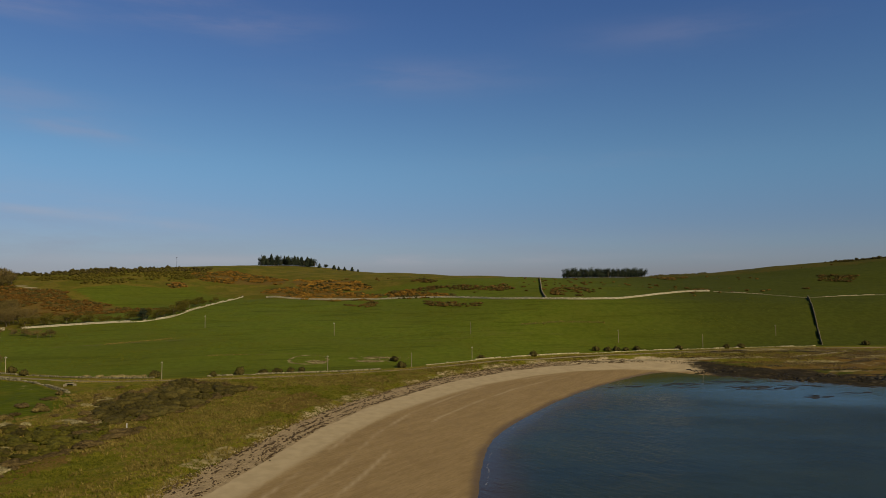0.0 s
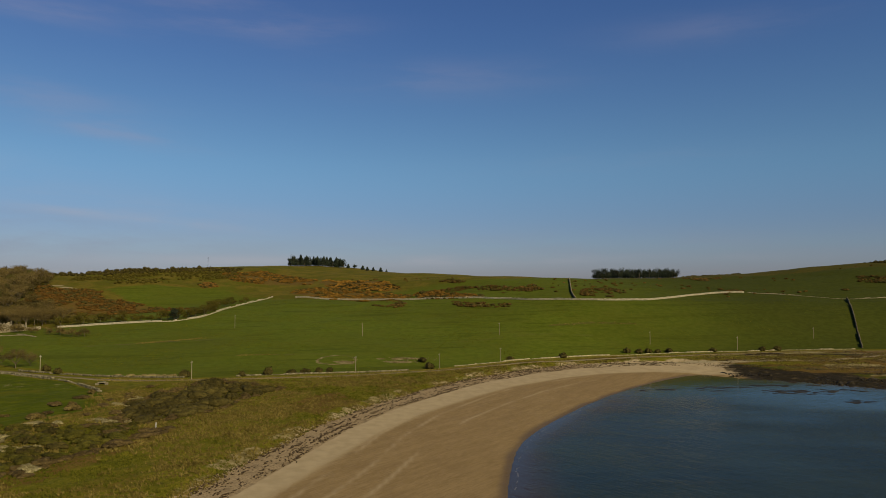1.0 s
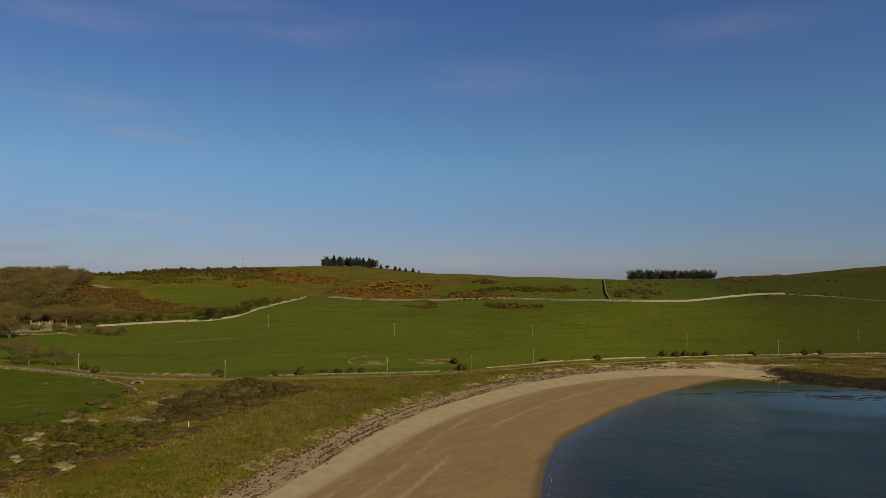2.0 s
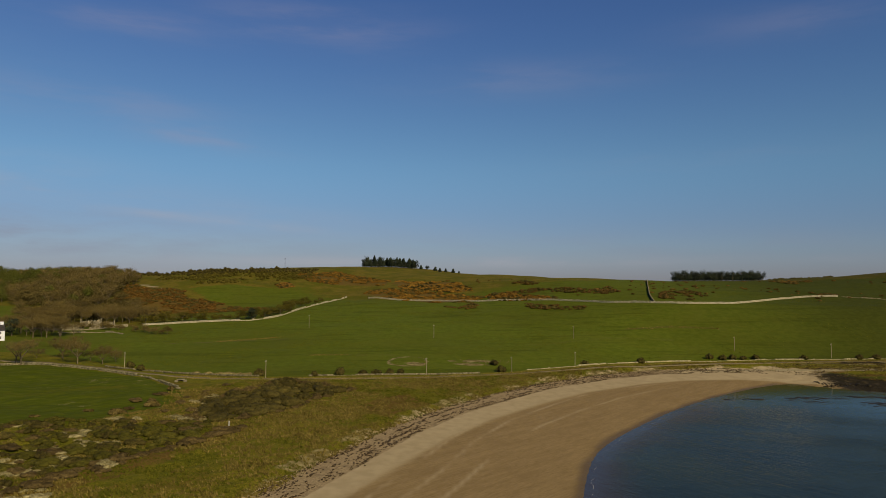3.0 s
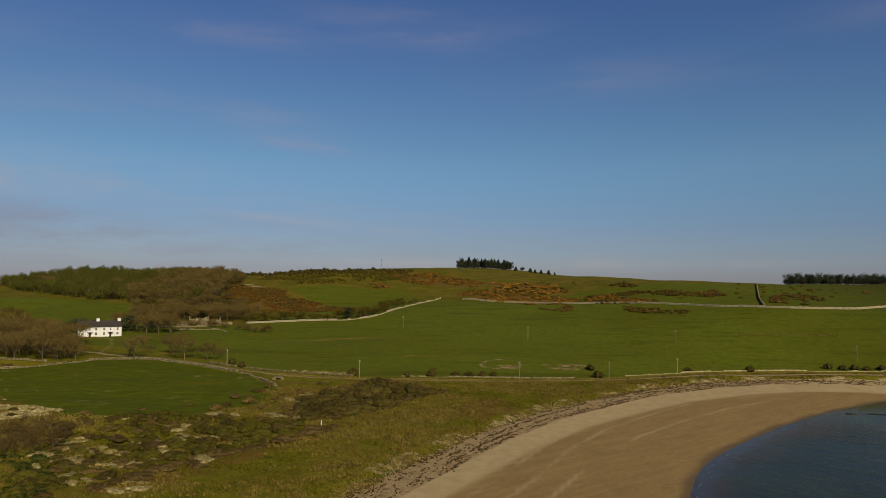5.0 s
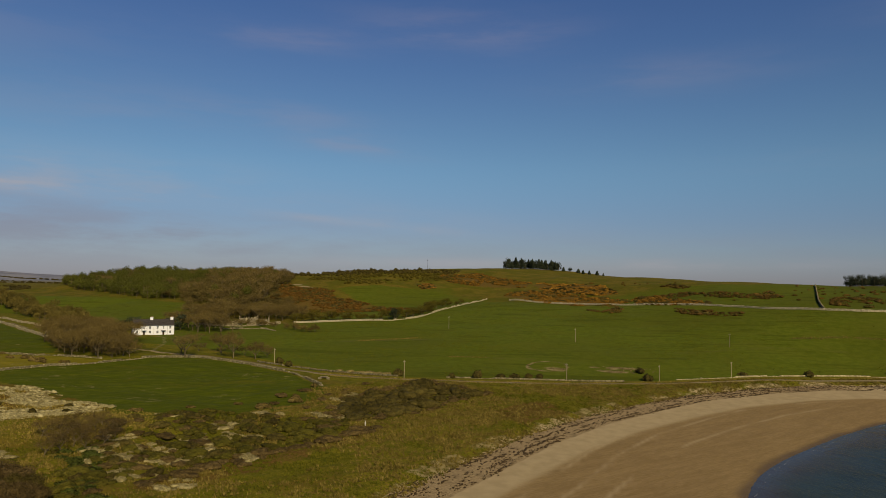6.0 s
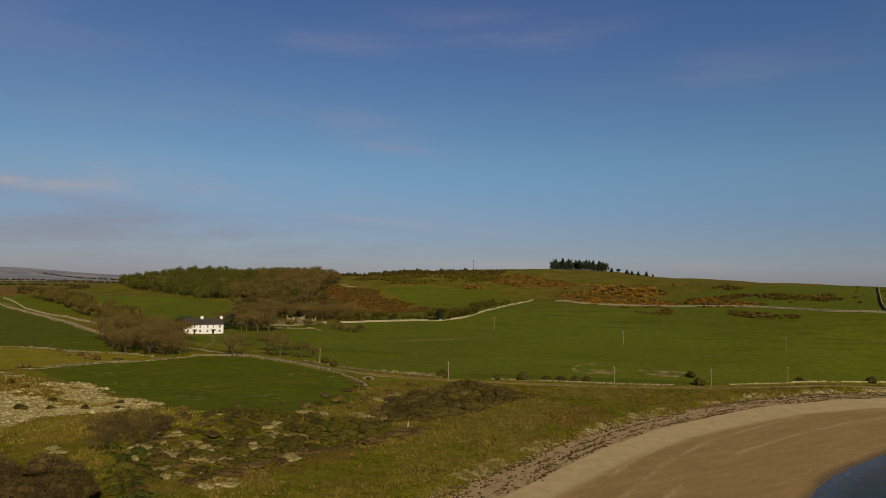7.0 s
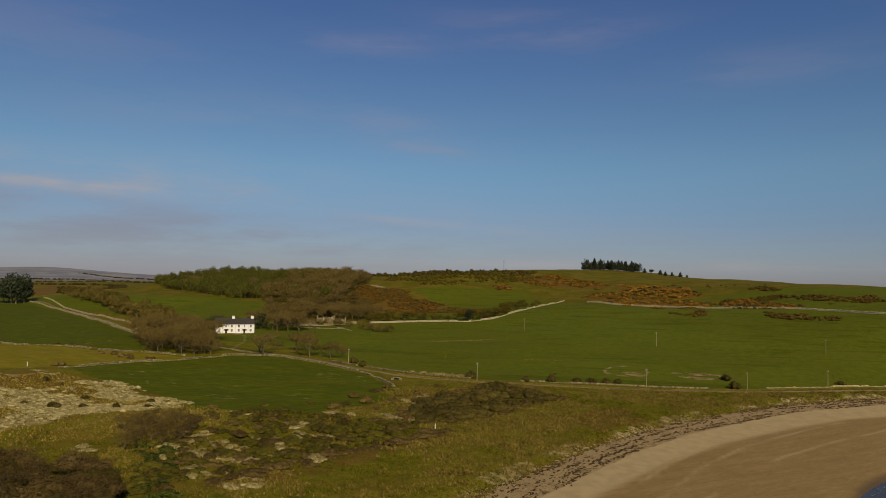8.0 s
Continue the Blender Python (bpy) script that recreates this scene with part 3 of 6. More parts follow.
def build_sea():
    gx = graded((-200, -30, 20), (-30, 200, 2.0), (200, 600, 20), (600, 4600, 200))
    gy = graded((-2600, 0, 100), (0, 90, 6), (90, 310, 2.0), (310, 340, 15))
    x, y = np.meshgrid(gx, gy)
    nx, ny = len(gx), len(gy)
    i = np.arange((ny - 1) * (nx - 1))
    r, c = i // (nx - 1), i % (nx - 1)
    a = r * nx + c
    ob = mesh_object("water", np.stack([x, y, 0 * x], -1).reshape(-1, 3), np.stack([a, a + 1, a + nx + 1, a + nx], -1), SEA, smooth_shaded=True)
    ds = line_distance(x, y, SHORE)
    at = ob.data.attributes.new("depth", "FLOAT", "POINT")
    at.data.foreach_set("value", np.clip(-ds / 40, 0, 1).astype(np.float32).ravel())
    at = ob.data.attributes.new("calm", "FLOAT", "POINT")
    calm = np.maximum(0.4 * smooth(ds, -6, -1), 0.95 * smooth(y + 0.35 * x + 22 * fbm(x, y * 2, 40, 171, 4), 222, 292) * (1 - 0.9 * np.exp(-((x - 70) / 26) ** 2 - ((y - 218) / 9) ** 2)))
    at.data.foreach_set("value", np.clip(calm, 0, 1).astype(np.float32).ravel())
    tagged(ob, "calm dark blue sea water in a shallow bay", "sea", kind="structure")


build_ground()
build_sea()

# ---------------------------------------------------------------- shapes
RNG = np.random.default_rng(7)


SURVEY = land(*np.meshgrid(np.arange(-720.0, 360.0), np.arange(70.0, 850.0)))


def up(x, y):
    """The height of the ground at one place."""
    i, j = int(x + 720), int(y - 70)
    if x < -720 or y < 70 or i > 1077 or j > 777:
        return float(land(np.array([x]), np.array([y]))[0])
    u, v = x + 720 - i, y - 70 - j
    return float((SURVEY[j, i] * (1 - u) + SURVEY[j, i + 1] * u) * (1 - v) + (SURVEY[j + 1, i] * (1 - u) + SURVEY[j + 1, i + 1] * u) * v)


class Heap:
    """Many small pieces gathered into one mesh."""

    def __init__(self):
        self.v, self.f, self.n = [], [], 0

    def add(self, verts, tris):
        self.v.append(np.asarray(verts, float))
        self.f.append(np.asarray(tris, int) + self.n)
        self.n += len(self.v[-1])

    def arrays(self):
        return np.concatenate(self.v), np.concatenate(self.f)

    def put(self, name, material, parent=None, smooth_shaded=False):
        v, f = self.arrays()
        return mesh_object(name, v, f, material, parent, smooth_shaded)


def part(name, bm, material, parent, label=""):
    me = bpy.data.meshes.new(name)
    bm.to_mesh(me)
    bm.free()
    me.materials.append(material)
    ob = new(name, me)
    ob.parent = parent
    return tagged(ob, label)


def bm_box(bm, lo, hi):
    """A box from one corner to the other, its edges left sharp."""
    x0, y0, z0 = lo
    x1, y1, z1 = hi
    v = [bm.verts.new(p) for p in ((x0, y0, z0), (x1, y0, z0), (x1, y1, z0), (x0, y1, z0), (x0, y0, z1), (x1, y0, z1), (x1, y1, z1), (x0, y1, z1))]
    for f in ((3, 2, 1, 0), (4, 5, 6, 7), (0, 1, 5, 4), (1, 2, 6, 5), (2, 3, 7, 6), (3, 0, 4, 7)):
        bm.faces.new([v[i] for i in f])
    return bm


BOX_V = np.array([(-1, -1, -1), (1, -1, -1), (1, 1, -1), (-1, 1, -1), (-1, -1, 1), (1, -1, 1), (1, 1, 1), (-1, 1, 1)], float) * 0.5
BOX_F = np.array([(0, 2, 1), (0, 3, 2), (4, 5, 6), (4, 6, 7), (0, 1, 5), (0, 5, 4), (1, 2, 6), (1, 6, 5), (2, 3, 7), (2, 7, 6), (3, 0, 4), (3, 4, 7)])


def turned(v, angle):
    c, s = math.cos(angle), math.sin(angle)
    return np.stack([v[:, 0] * c - v[:, 1] * s, v[:, 0] * s + v[:, 1] * c, v[:, 2]], -1)


def tube(heap, a, b, ra, rb, sides=5):
    """A tapered limb from a to b."""
    a, b = np.asarray(a, float), np.asarray(b, float)
    d = (b - a) / (np.linalg.norm(b - a) + 1e-9)
    s = np.cross(d, (0.31, 0.2, 0.93) if abs(d[2]) < 0.9 else (1, 0, 0))
    s /= np.linalg.norm(s)
    t = np.cross(d, s)
    k = np.arange(sides) * 2 * math.pi / sides
    ring = np.cos(k)[:, None] * s + np.sin(k)[:, None] * t
    v = np.concatenate([a + ring * ra, b + ring * rb])
    i = np.arange(sides)
    j = (i + 1) % sides
    heap.add(v, np.concatenate([np.stack([i, j, j + sides], -1), np.stack([i, j + sides, i + sides], -1)]))


def leaves(heap, places, outward, size, rng, thin=1.0):
    """A triangle at each place, roughly facing outward."""
    n = len(places)
    d = outward + rng.normal(0, 0.55, (n, 3))
    d /= np.linalg.norm(d, axis=1)[:, None] + 1e-9
    s = np.cross(d, rng.normal(0, 1, (n, 3)))
    s /= np.linalg.norm(s, axis=1)[:, None] + 1e-9
    t = np.cross(d, s)
    r = (size * rng.uniform(0.6, 1.4, n))[:, None]
    v = np.stack([places - s * r * thin, places + s * r * thin, places + t * r * 1.6], 1).reshape(-1, 3)
    heap.add(v, np.arange(3 * n).reshape(-1, 3))


BALLS = {}


def ball(level=2):
    """A plain ball of 12 or 42 corners, from which hearts of bushes and stones are pushed out of shape."""
    if level not in BALLS:
        bm = bmesh.new()
        bmesh.ops.create_icosphere(bm, subdivisions=level, radius=1)
        BALLS[level] = np.array([v.co[:] for v in bm.verts]), np.array([[v.index for v in f.verts] for f in bm.faces])
        bm.free()
    return BALLS[level]


def lumpy(heap, rng, radii, lumps=5, count=160, size=0.25, lift=0.55, lean=(0, 0), thin=1.0, heart=0.86, level=2):
    """A bush: rounded lumps with a dark heart and a skin of leaf sprays."""
    rx, ry, rz = radii
    bv, bf = ball(level)
    for k in range(lumps):
        a = rng.uniform(0, 2 * math.pi)
        q = 0.62 * math.sqrt(rng.uniform(0.0, 1)) if k else 0.0
        top = rng.uniform(0.62, 1.0) * (1 - 0.45 * q) * rz
        c = np.array([math.cos(a) * q * rx + lean[0] * top, math.sin(a) * q * ry + lean[1] * top, top * 0.42])
        swell = 1.0 if lumps < 7 else 0.82
        r = np.array([rx * rng.uniform(0.38, 0.62) * swell, ry * rng.uniform(0.38, 0.62) * swell, top * 0.58])
        v = bv * r * heart * (1 + 0.10 * rng.normal(0, 1, (len(bv), 1))) + c
        v[:, 2] = np.maximum(v[:, 2], -0.15)
        heap.add(v, bf)
        n = max(8, count // lumps)
        d = rng.normal(0, 1, (n, 3))
        d[:, 2] = np.abs(d[:, 2]) * 0.9 - 0.15
        d /= np.linalg.norm(d, axis=1)[:, None]
        p = c + d * r * rng.uniform(0.9, 1.12, (n, 1))
        p[:, 2] = np.maximum(p[:, 2], 0.05)
        leaves(heap, p, d + (0, 0, lift), size, rng, thin)


def scatter(outline, spacing, rng, keep=None, most=100000):
    """Uneven places inside an outline, no two nearer than the spacing."""
    o = np.array(outline, float)
    lo, hi = o.min(0), o.max(0)
    tries = int(min(4 * (hi - lo).prod() / spacing ** 2, 400000)) + 20
    p = rng.uniform(lo, hi, (tries, 2))
    ok = inside(p[:, 0], p[:, 1], list(outline)) > 0
    if keep is not None:
        ok &= keep(p[:, 0], p[:, 1])
    taken, out = {}, []
    for x, y in p[ok]:
        i, j = int(x // spacing), int(y // spacing)
        if all((x - a) ** 2 + (y - b) ** 2 > spacing ** 2 for di in (-1, 0, 1) for dj in (-1, 0, 1) for a, b in taken.get((i + di, j + dj), ())):
            taken.setdefault((i, j), []).append((x, y))
            out.append((x, y))
            if len(out) >= most:
                break
    return np.array(out).reshape(-1, 2)


def stand(x, y, turn=0.0, scale=1.0, sink=0.0, tall=1.0, tip=0.0):
    """The pose of a thing that stands on the ground at x, y."""
    return pose(x, y, up(x, y) - sink, tip, 0, turn) @ Matrix.Diagonal((scale, scale, scale * tall, 1))


# ---------------------------------------------------------------- colours of things
LEAF_DARK = speckled("scrub_leaf", (0.039, 0.034, 0.008), (0.088, 0.07, 0.018), 0.6, bump=0)
LEAF_OLIVE = speckled("olive_leaf", (0.058, 0.052, 0.006), (0.105, 0.086, 0.014), 0.6, bump=0)
LEAF_HEATH = speckled("heath_twig", (0.056, 0.04, 0.014), (0.116, 0.082, 0.03), 0.6, bump=0)
LEAF_MOSS = speckled("mossy_leaf", (0.044, 0.043, 0.006), (0.098, 0.086, 0.014), 0.6, bump=0)
LEAF_HEDGE = speckled("budding_twig", (0.15, 0.118, 0.040), (0.30, 0.245, 0.105), 0.6, bump=0)
LEAF_THORN = speckled("thorn_twig", (0.048, 0.034, 0.013), (0.11, 0.078, 0.031), 0.6, bump=0)
LEAF_BROWN = speckled("brown_twig", (0.086, 0.063, 0.017), (0.172, 0.128, 0.042), 0.6, bump=0)
LEAF_PALE = speckled("bleached_scrub", (0.185, 0.16, 0.066), (0.41, 0.362, 0.188), 0.8, bump=0, spread=0.24)
LEAF_RUST = speckled("bracken", (0.115, 0.06, 0.008), (0.27, 0.148, 0.023), 0.4, bump=0, spread=0.35)
LEAF_RUSSET = speckled("old_bracken", (0.085, 0.046, 0.009), (0.2, 0.108, 0.02), 0.4, bump=0, spread=0.35)
LEAF_TWIG = speckled("wood_twig", (0.066, 0.052, 0.014), (0.13, 0.101, 0.032), 0.5, bump=0)
LEAF_CREAM = speckled("bleached_twig", (0.14, 0.12, 0.047), (0.32, 0.276, 0.135), 0.9, bump=0, spread=0.28)
LEAF_GORSE = speckled("gorse", (0.055, 0.04, 0.009), (0.155, 0.09, 0.022), 0.4, bump=0, spread=0.35)
# needle green greyed a little: distance haze is mixed into the colour
LEAF_PINE = speckled("pine_needles", (0.022, 0.031, 0.018), (0.05, 0.062, 0.036), 0.5, bump=0)
LEAF_BUD = speckled("spring_buds", (0.092, 0.075, 0.016), (0.165, 0.13, 0.034), 0.5, bump=0)
LEAF_IVY = speckled("evergreen_leaf", (0.058, 0.066, 0.01), (0.1, 0.106, 0.019), 0.5, bump=0)
BARK = speckled("bark", (0.090, 0.070, 0.038), (0.185, 0.150, 0.090), 1.2)
STRAW = speckled("straw_grass", (0.125, 0.098, 0.02), (0.235, 0.18, 0.046), 0.3, bump=0, spread=0.3)
TUSSOCK = speckled("green_grass", (0.066, 0.074, 0.005), (0.116, 0.114, 0.011), 0.3, bump=0, spread=0.3)
STONE = speckled("field_stone", (0.19, 0.163, 0.100), (0.37, 0.318, 0.205), 1.5, spread=0.25)
STONE_DARK = speckled("shore_rock", (0.022, 0.019, 0.014), (0.080, 0.066, 0.044), 1.2, 0.7, spread=0.4)
WEED = speckled("dry_seaweed", (0.042, 0.028, 0.013), (0.1, 0.066, 0.034), 1.5, 0.8)
POLE = speckled("weathered_pole", (0.24, 0.20, 0.125), (0.36, 0.305, 0.20), 2.0)
WHITE = speckled("limewash", (0.74, 0.77, 0.84), (0.81, 0.83, 0.88), 0.8, 0.9, 0.2, 0.02)
SLATE = speckled("slate", (0.03, 0.027, 0.027), (0.062, 0.055, 0.052), 1.0, 0.6, 0.5, 0.2)
PAINT = speckled("white_paint", (0.74, 0.76, 0.8), (0.81, 0.82, 0.85), 2.0, 0.5, 0, 0.02)
DOOR = speckled("dark_door", (0.055, 0.035, 0.025), (0.085, 0.055, 0.040), 2.0, 0.5, 0, 0.05)
CLAY = speckled("chimney_pot", (0.35, 0.20, 0.12), (0.42, 0.26, 0.16), 3.0)
IRON = speckled("galvanised_steel", (0.35, 0.36, 0.37), (0.45, 0.46, 0.47), 3.0, 0.45, 0.1, 0.05)
TARMAC = speckled("road_tarmac", (0.140, 0.116, 0.062), (0.205, 0.170, 0.096), 0.5, 0.9, 0.3, 0.05)


def glass_material():
    m, nt, bsdf = plain("window_glass")
    bsdf.inputs["Base Color"].default_value = (0.02, 0.024, 0.03, 1)
    bsdf.inputs["Roughness"].default_value = 0.05
    return m


GLASS = glass_material()


# ---------------------------------------------------------------- road
ROAD = [(230, 346), (188, 343), (143, 337), (94, 321.5), (69, 316.5), (24, 294.5), (-9, 265), (-32, 251.5), (-48, 244.5), (-65, 238), (-93, 229.5),
        (-125, 230), (-140, 233), (-162, 238), (-185, 241), (-205, 236), (-262, 246), (-296, 263), (-346, 294), (-432, 339), (-572, 405), (-640, 432)]


def along(line, step):
    """Points every so many metres along a line, with the way it runs there."""
    p = np.array(line, float)
    d = np.r_[0, np.cumsum(np.linalg.norm(np.diff(p, axis=0), axis=1))]
    s = np.arange(0, d[-1], step)
    xy = np.stack([np.interp(s, d, p[:, 0]), np.interp(s, d, p[:, 1])], -1)
    k = max(1, int(6 / step))
    soft = np.pad(xy, ((k, k), (0, 0)), mode="edge")
    w = np.ones(2 * k + 1) / (2 * k + 1)
    xy = np.stack([np.convolve(soft[:, 0], w, "valid"), np.convolve(soft[:, 1], w, "valid")], -1)
    way = np.gradient(xy, axis=0)
    way /= np.linalg.norm(way, axis=1)[:, None] + 1e-9
    return xy, way


def build_road():
    xy, way = along(ROAD, 1.5)
    side = np.stack([-way[:, 1], way[:, 0]], -1)
    rows = []
    for off, lift in ((-1.05, -0.25), (-0.85, 0.04), (0, 0.07), (0.85, 0.04), (1.05, -0.25)):
        p = xy + side * off
        z = land(xy[:, 0], xy[:, 1]) + 0.12
        rows.append(np.c_[p, z + lift])
    v = np.stack(rows, 1).reshape(-1, 3)
    n = len(xy)
    i = (np.arange(n - 1)[:, None] * 5 + np.arange(4)).ravel()
    ob = mesh_object("road", v, np.stack([i, i + 5, i + 6, i + 1], -1), TARMAC, smooth_shaded=True)
    tagged(ob, "narrow grey tarmac lane along the foot of the hill", "road", kind="structure")


build_road()


# ---------------------------------------------------------------- dry stone walls
def stone_wall(name, line, label, tall=1.25, thick=0.55, broken=0.0, step=0.55, material=None):
    rng = np.random.default_rng(len(line) * 31 + int(abs(line[0][0])))
    xy, way = along(line, step)
    z = land(xy[:, 0], xy[:, 1])
    heap = Heap()
    gone = fbm(xy[:, 0], xy[:, 1], 9, 71)
    for (x, y), (dx, dy), g, hole in zip(xy, way, z, gone):
        h = tall * rng.uniform(0.86, 1.08)
        if broken and hole > 0.28 - broken:
            h *= rng.uniform(0.25, 0.6)
        a = math.atan2(dy, dx)
        rows = max(1, round(h / 0.42))
        for k in range(rows):
            w = thick * (1.12 - 0.22 * k / rows)
            s = np.array([step * rng.uniform(1.05, 1.4), w * rng.uniform(0.85, 1.1), h / rows * rng.uniform(0.9, 1.06)])
            v = BOX_V * s * rng.uniform(0.92, 1.08, (8, 1)) + (rng.uniform(-0.12, 0.12), rng.uniform(-0.05, 0.05), (k + 0.5) * h / rows - 0.1)
            heap.add(turned(v, a + rng.normal(0, 0.06)) + (x, y, g), BOX_F)
    ob = heap.put(name, material or STONE)
    return tagged(ob, label, "stone wall")


def walls():
    stone_wall("field_wall", [(-218, 359), (-196, 371), (-179, 376), (-163, 378), (-155.5, 400), (-156, 438), (-152, 468), (-155, 505), (-149, 522)],
               "pale dry stone wall climbing the green hillside", 1.1, 0.55, 0.04, material=STONE_PALE)
    stone_wall("field_wall", [(-131, 513), (-40, 475), (-17, 466), (6, 455), (40, 427), (60, 417), (79, 411.5), (107, 416.5), (139, 455), (158, 468), (182, 473)],
               "long low dry stone wall along the top of the pasture", 1.15, 0.6, 0.0, 0.8, STONE_PALE)
    stone_wall("field_wall", [(182, 473), (207, 466), (234, 447), (287, 451), (340, 455)], "tumbled mossy stone wall on the hillside", 0.6, 0.6, 0.3)
    stone_wall("field_wall", [(78, 561), (69.5, 495), (64, 451), (62, 419)], "dark stone wall running straight up the hill", 1.3, 0.6, 0.1, material=STONE_MOSS)
    stone_wall("field_wall", [(234, 447), (215, 404), (202.6, 377), (190.5, 351)], "tall dark stone wall running down to the shore road", 1.5, 0.55, 0.15, material=STONE_MOSS)
    stone_wall("field_wall", [(-160, 241.5), (-140, 238), (-128, 237), (-96, 236)], "low stone wall between lane and pasture", 0.6, 0.6, 0.25, 0.42, STONE_DULL)
    stone_wall("field_wall", [(-82, 239.5), (-66, 246), (-46, 252.5), (-30, 258), (-22, 262)], "low stone wall between lane and pasture", 0.6, 0.6, 0.28, 0.42, STONE_DULL)
    stone_wall("field_wall", [(-7.6, 273), (10.7, 288.5), (23.3, 300), (55, 315.5), (92, 328), (143, 343.5), (187, 349)], "low stone wall beside the shore lane", 0.6, 0.6, 0.28, 0.42, STONE_DULL)
    stone_wall("field_wall", [(-110, 207), (-122, 217), (-133, 226), (-158, 234), (-182, 235.5), (-191, 231.5), (-196, 219), (-199, 198), (-208, 182), (-212, 163)],
               "low stone wall round the dark green field", 0.9, 0.7, 0.1, 0.42, STONE_DULL)
    stone_wall("field_wall", [(-203, 211), (-224, 206), (-257, 202), (-285, 193), (-330, 180)], "low stone wall between two fields", 0.8, 0.6, 0.15, 0.42, STONE_DULL)
    stone_wall("field_wall", [(-258, 240), (-290, 258), (-346, 289), (-432, 334), (-572, 400), (-620, 418)], "pale stone wall along the lane", 1.3, 0.7)
    stone_wall("field_wall", [(-300, 268), (-334, 299), (-396, 328), (-482, 366), (-642, 446)], "pale stone wall along the lane", 1.2, 0.7, 0.05)
    stone_wall("field_wall", [(-302, 270), (-318, 300), (-300, 312)], "pale stone garden wall by the lane", 1.3, 0.6)


STONE_PALE = speckled("lichened_stone", (0.30, 0.265, 0.175), (0.50, 0.445, 0.315), 1.5, spread=0.2)
STONE_DULL = speckled("turfed_stone", (0.165, 0.146, 0.074), (0.355, 0.31, 0.188), 1.5, spread=0.4)
STONE_MOSS = speckled("mossy_stone", (0.11, 0.095, 0.060), (0.25, 0.215, 0.14), 1.5, spread=0.3)
walls()


# ---------------------------------------------------------------- the white house
def build_house():
    root = new("house")
    long, deep, eaves, ridge = 20.5, 7.6, 5.4, 8.3
    hl = long / 2
    # x along the front, y towards the back, the front wall at y = 0
    wall_up = [(-8.3, 1.0), (-4.9, 0.7), (-1.9, 1.0), (1.9, 1.0), (4.9, 0.7), (8.3, 1.0)]
    wall_low = [(-8.3, 1.1), (-1.9, 1.1), (1.9, 1.1), (8.3, 1.1)]
    holes = [(x - w / 2, x + w / 2, 3.35, 4.75) for x, w in wall_up] + [(x - w / 2, x + w / 2, 1.0, 2.35) for x, w in wall_low]
    doors = [(-5.35, -4.35, 0.0, 2.2), (4.35, 5.35, 0.0, 2.2)]
    bm = bmesh.new()
    xs = sorted({-hl, hl, *(v for h in holes + doors for v in h[:2])})
    zs = sorted({-0.6, eaves, *(v for h in holes + doors for v in h[2:])})
    for x0, x1 in zip(xs[:-1], xs[1:]):
        for z0, z1 in zip(zs[:-1], zs[1:]):
            cx, cz = (x0 + x1) / 2, (z0 + z1) / 2
            if not any(a < cx < b and c < cz < d for a, b, c, d in holes + doors):
                bm_box(bm, (x0, 0, z0), (x1, 0.4, z1))
    part("front_wall", bm, WHITE, root)
    part("back_wall", bm_box(bmesh.new(), (-hl, deep - 0.4, -0.6), (hl, deep, eaves)), WHITE, root)
    part("floor", bm_box(bmesh.new(), (-hl + 0.4, 0.4, -0.6), (hl - 0.4, deep - 0.4, 0.05)), STONE, root)
    for x0 in (-hl, hl - 0.4):
        bm = bmesh.new()
        pts = [(0.4, -0.6), (deep - 0.4, -0.6), (deep - 0.4, eaves), (deep / 2, ridge - 0.15), (0.4, eaves)]
        a = [bm.verts.new((x0, y, z)) for y, z in pts]
        b = [bm.verts.new((x0 + 0.4, y, z)) for y, z in pts]
        bm.faces.new(a[::-1])
        bm.faces.new(b)
        for i in range(5):
            bm.faces.new((a[i], a[(i + 1) % 5], b[(i + 1) % 5], b[i]))
        part("gable_wall", bm, WHITE, root)
    for sgn, name in ((1, "front_roof"), (-1, "back_roof")):
        bm = bmesh.new()
        run, rise = deep / 2 + 0.35, ridge - eaves + 0.25
        rows = 12
        for k in range(rows):
            y0, y1 = -run + run * k / rows, -run + run * (k + 1) / rows + 0.05
            z0, z1 = ridge - rise + rise * k / rows, ridge - rise + rise * (k + 1) / rows
            y0, y1 = (deep / 2 + sgn * y0, deep / 2 + sgn * y1)
            v = [bm.verts.new(p) for p in ((-hl - 0.2, y0, z0 + 0.10), (hl + 0.2, y0, z0 + 0.10), (hl + 0.2, y1, z1 + 0.05), (-hl - 0.2, y1, z1 + 0.05),
                                           (-hl - 0.2, y0, z0), (hl + 0.2, y0, z0), (hl + 0.2, y1, z1 - 0.06), (-hl - 0.2, y1, z1 - 0.06))]
            for f in ((0, 1, 2, 3), (7, 6, 5, 4), (4, 5, 1, 0), (5, 6, 2, 1), (6, 7, 3, 2), (7, 4, 0, 3)):
                bm.faces.new([v[i] for i in f])
        bmesh.ops.recalc_face_normals(bm, faces=bm.faces)
        part(name, bm, SLATE, root, "dark slate roof slope")
    for x in (-0.9, hl - 0.9):
        c = part("chimney", bm_box(bm_box(bmesh.new(), (x - 0.75, deep / 2 - 0.5, ridge - 0.7), (x + 0.75, deep / 2 + 0.5, ridge + 1.0)),
                                   (x - 0.85, deep / 2 - 0.6, ridge + 1.0), (x + 0.85, deep / 2 + 0.6, ridge + 1.18)), WHITE, root, "white chimney stack")
        for k in (-0.4, 0.4):
            bm = bmesh.new()
            bmesh.ops.create_cone(bm, cap_ends=True, segments=8, radius1=0.17, radius2=0.13, depth=0.45, matrix=Matrix.Translation((x + k, deep / 2, ridge + 1.4)))
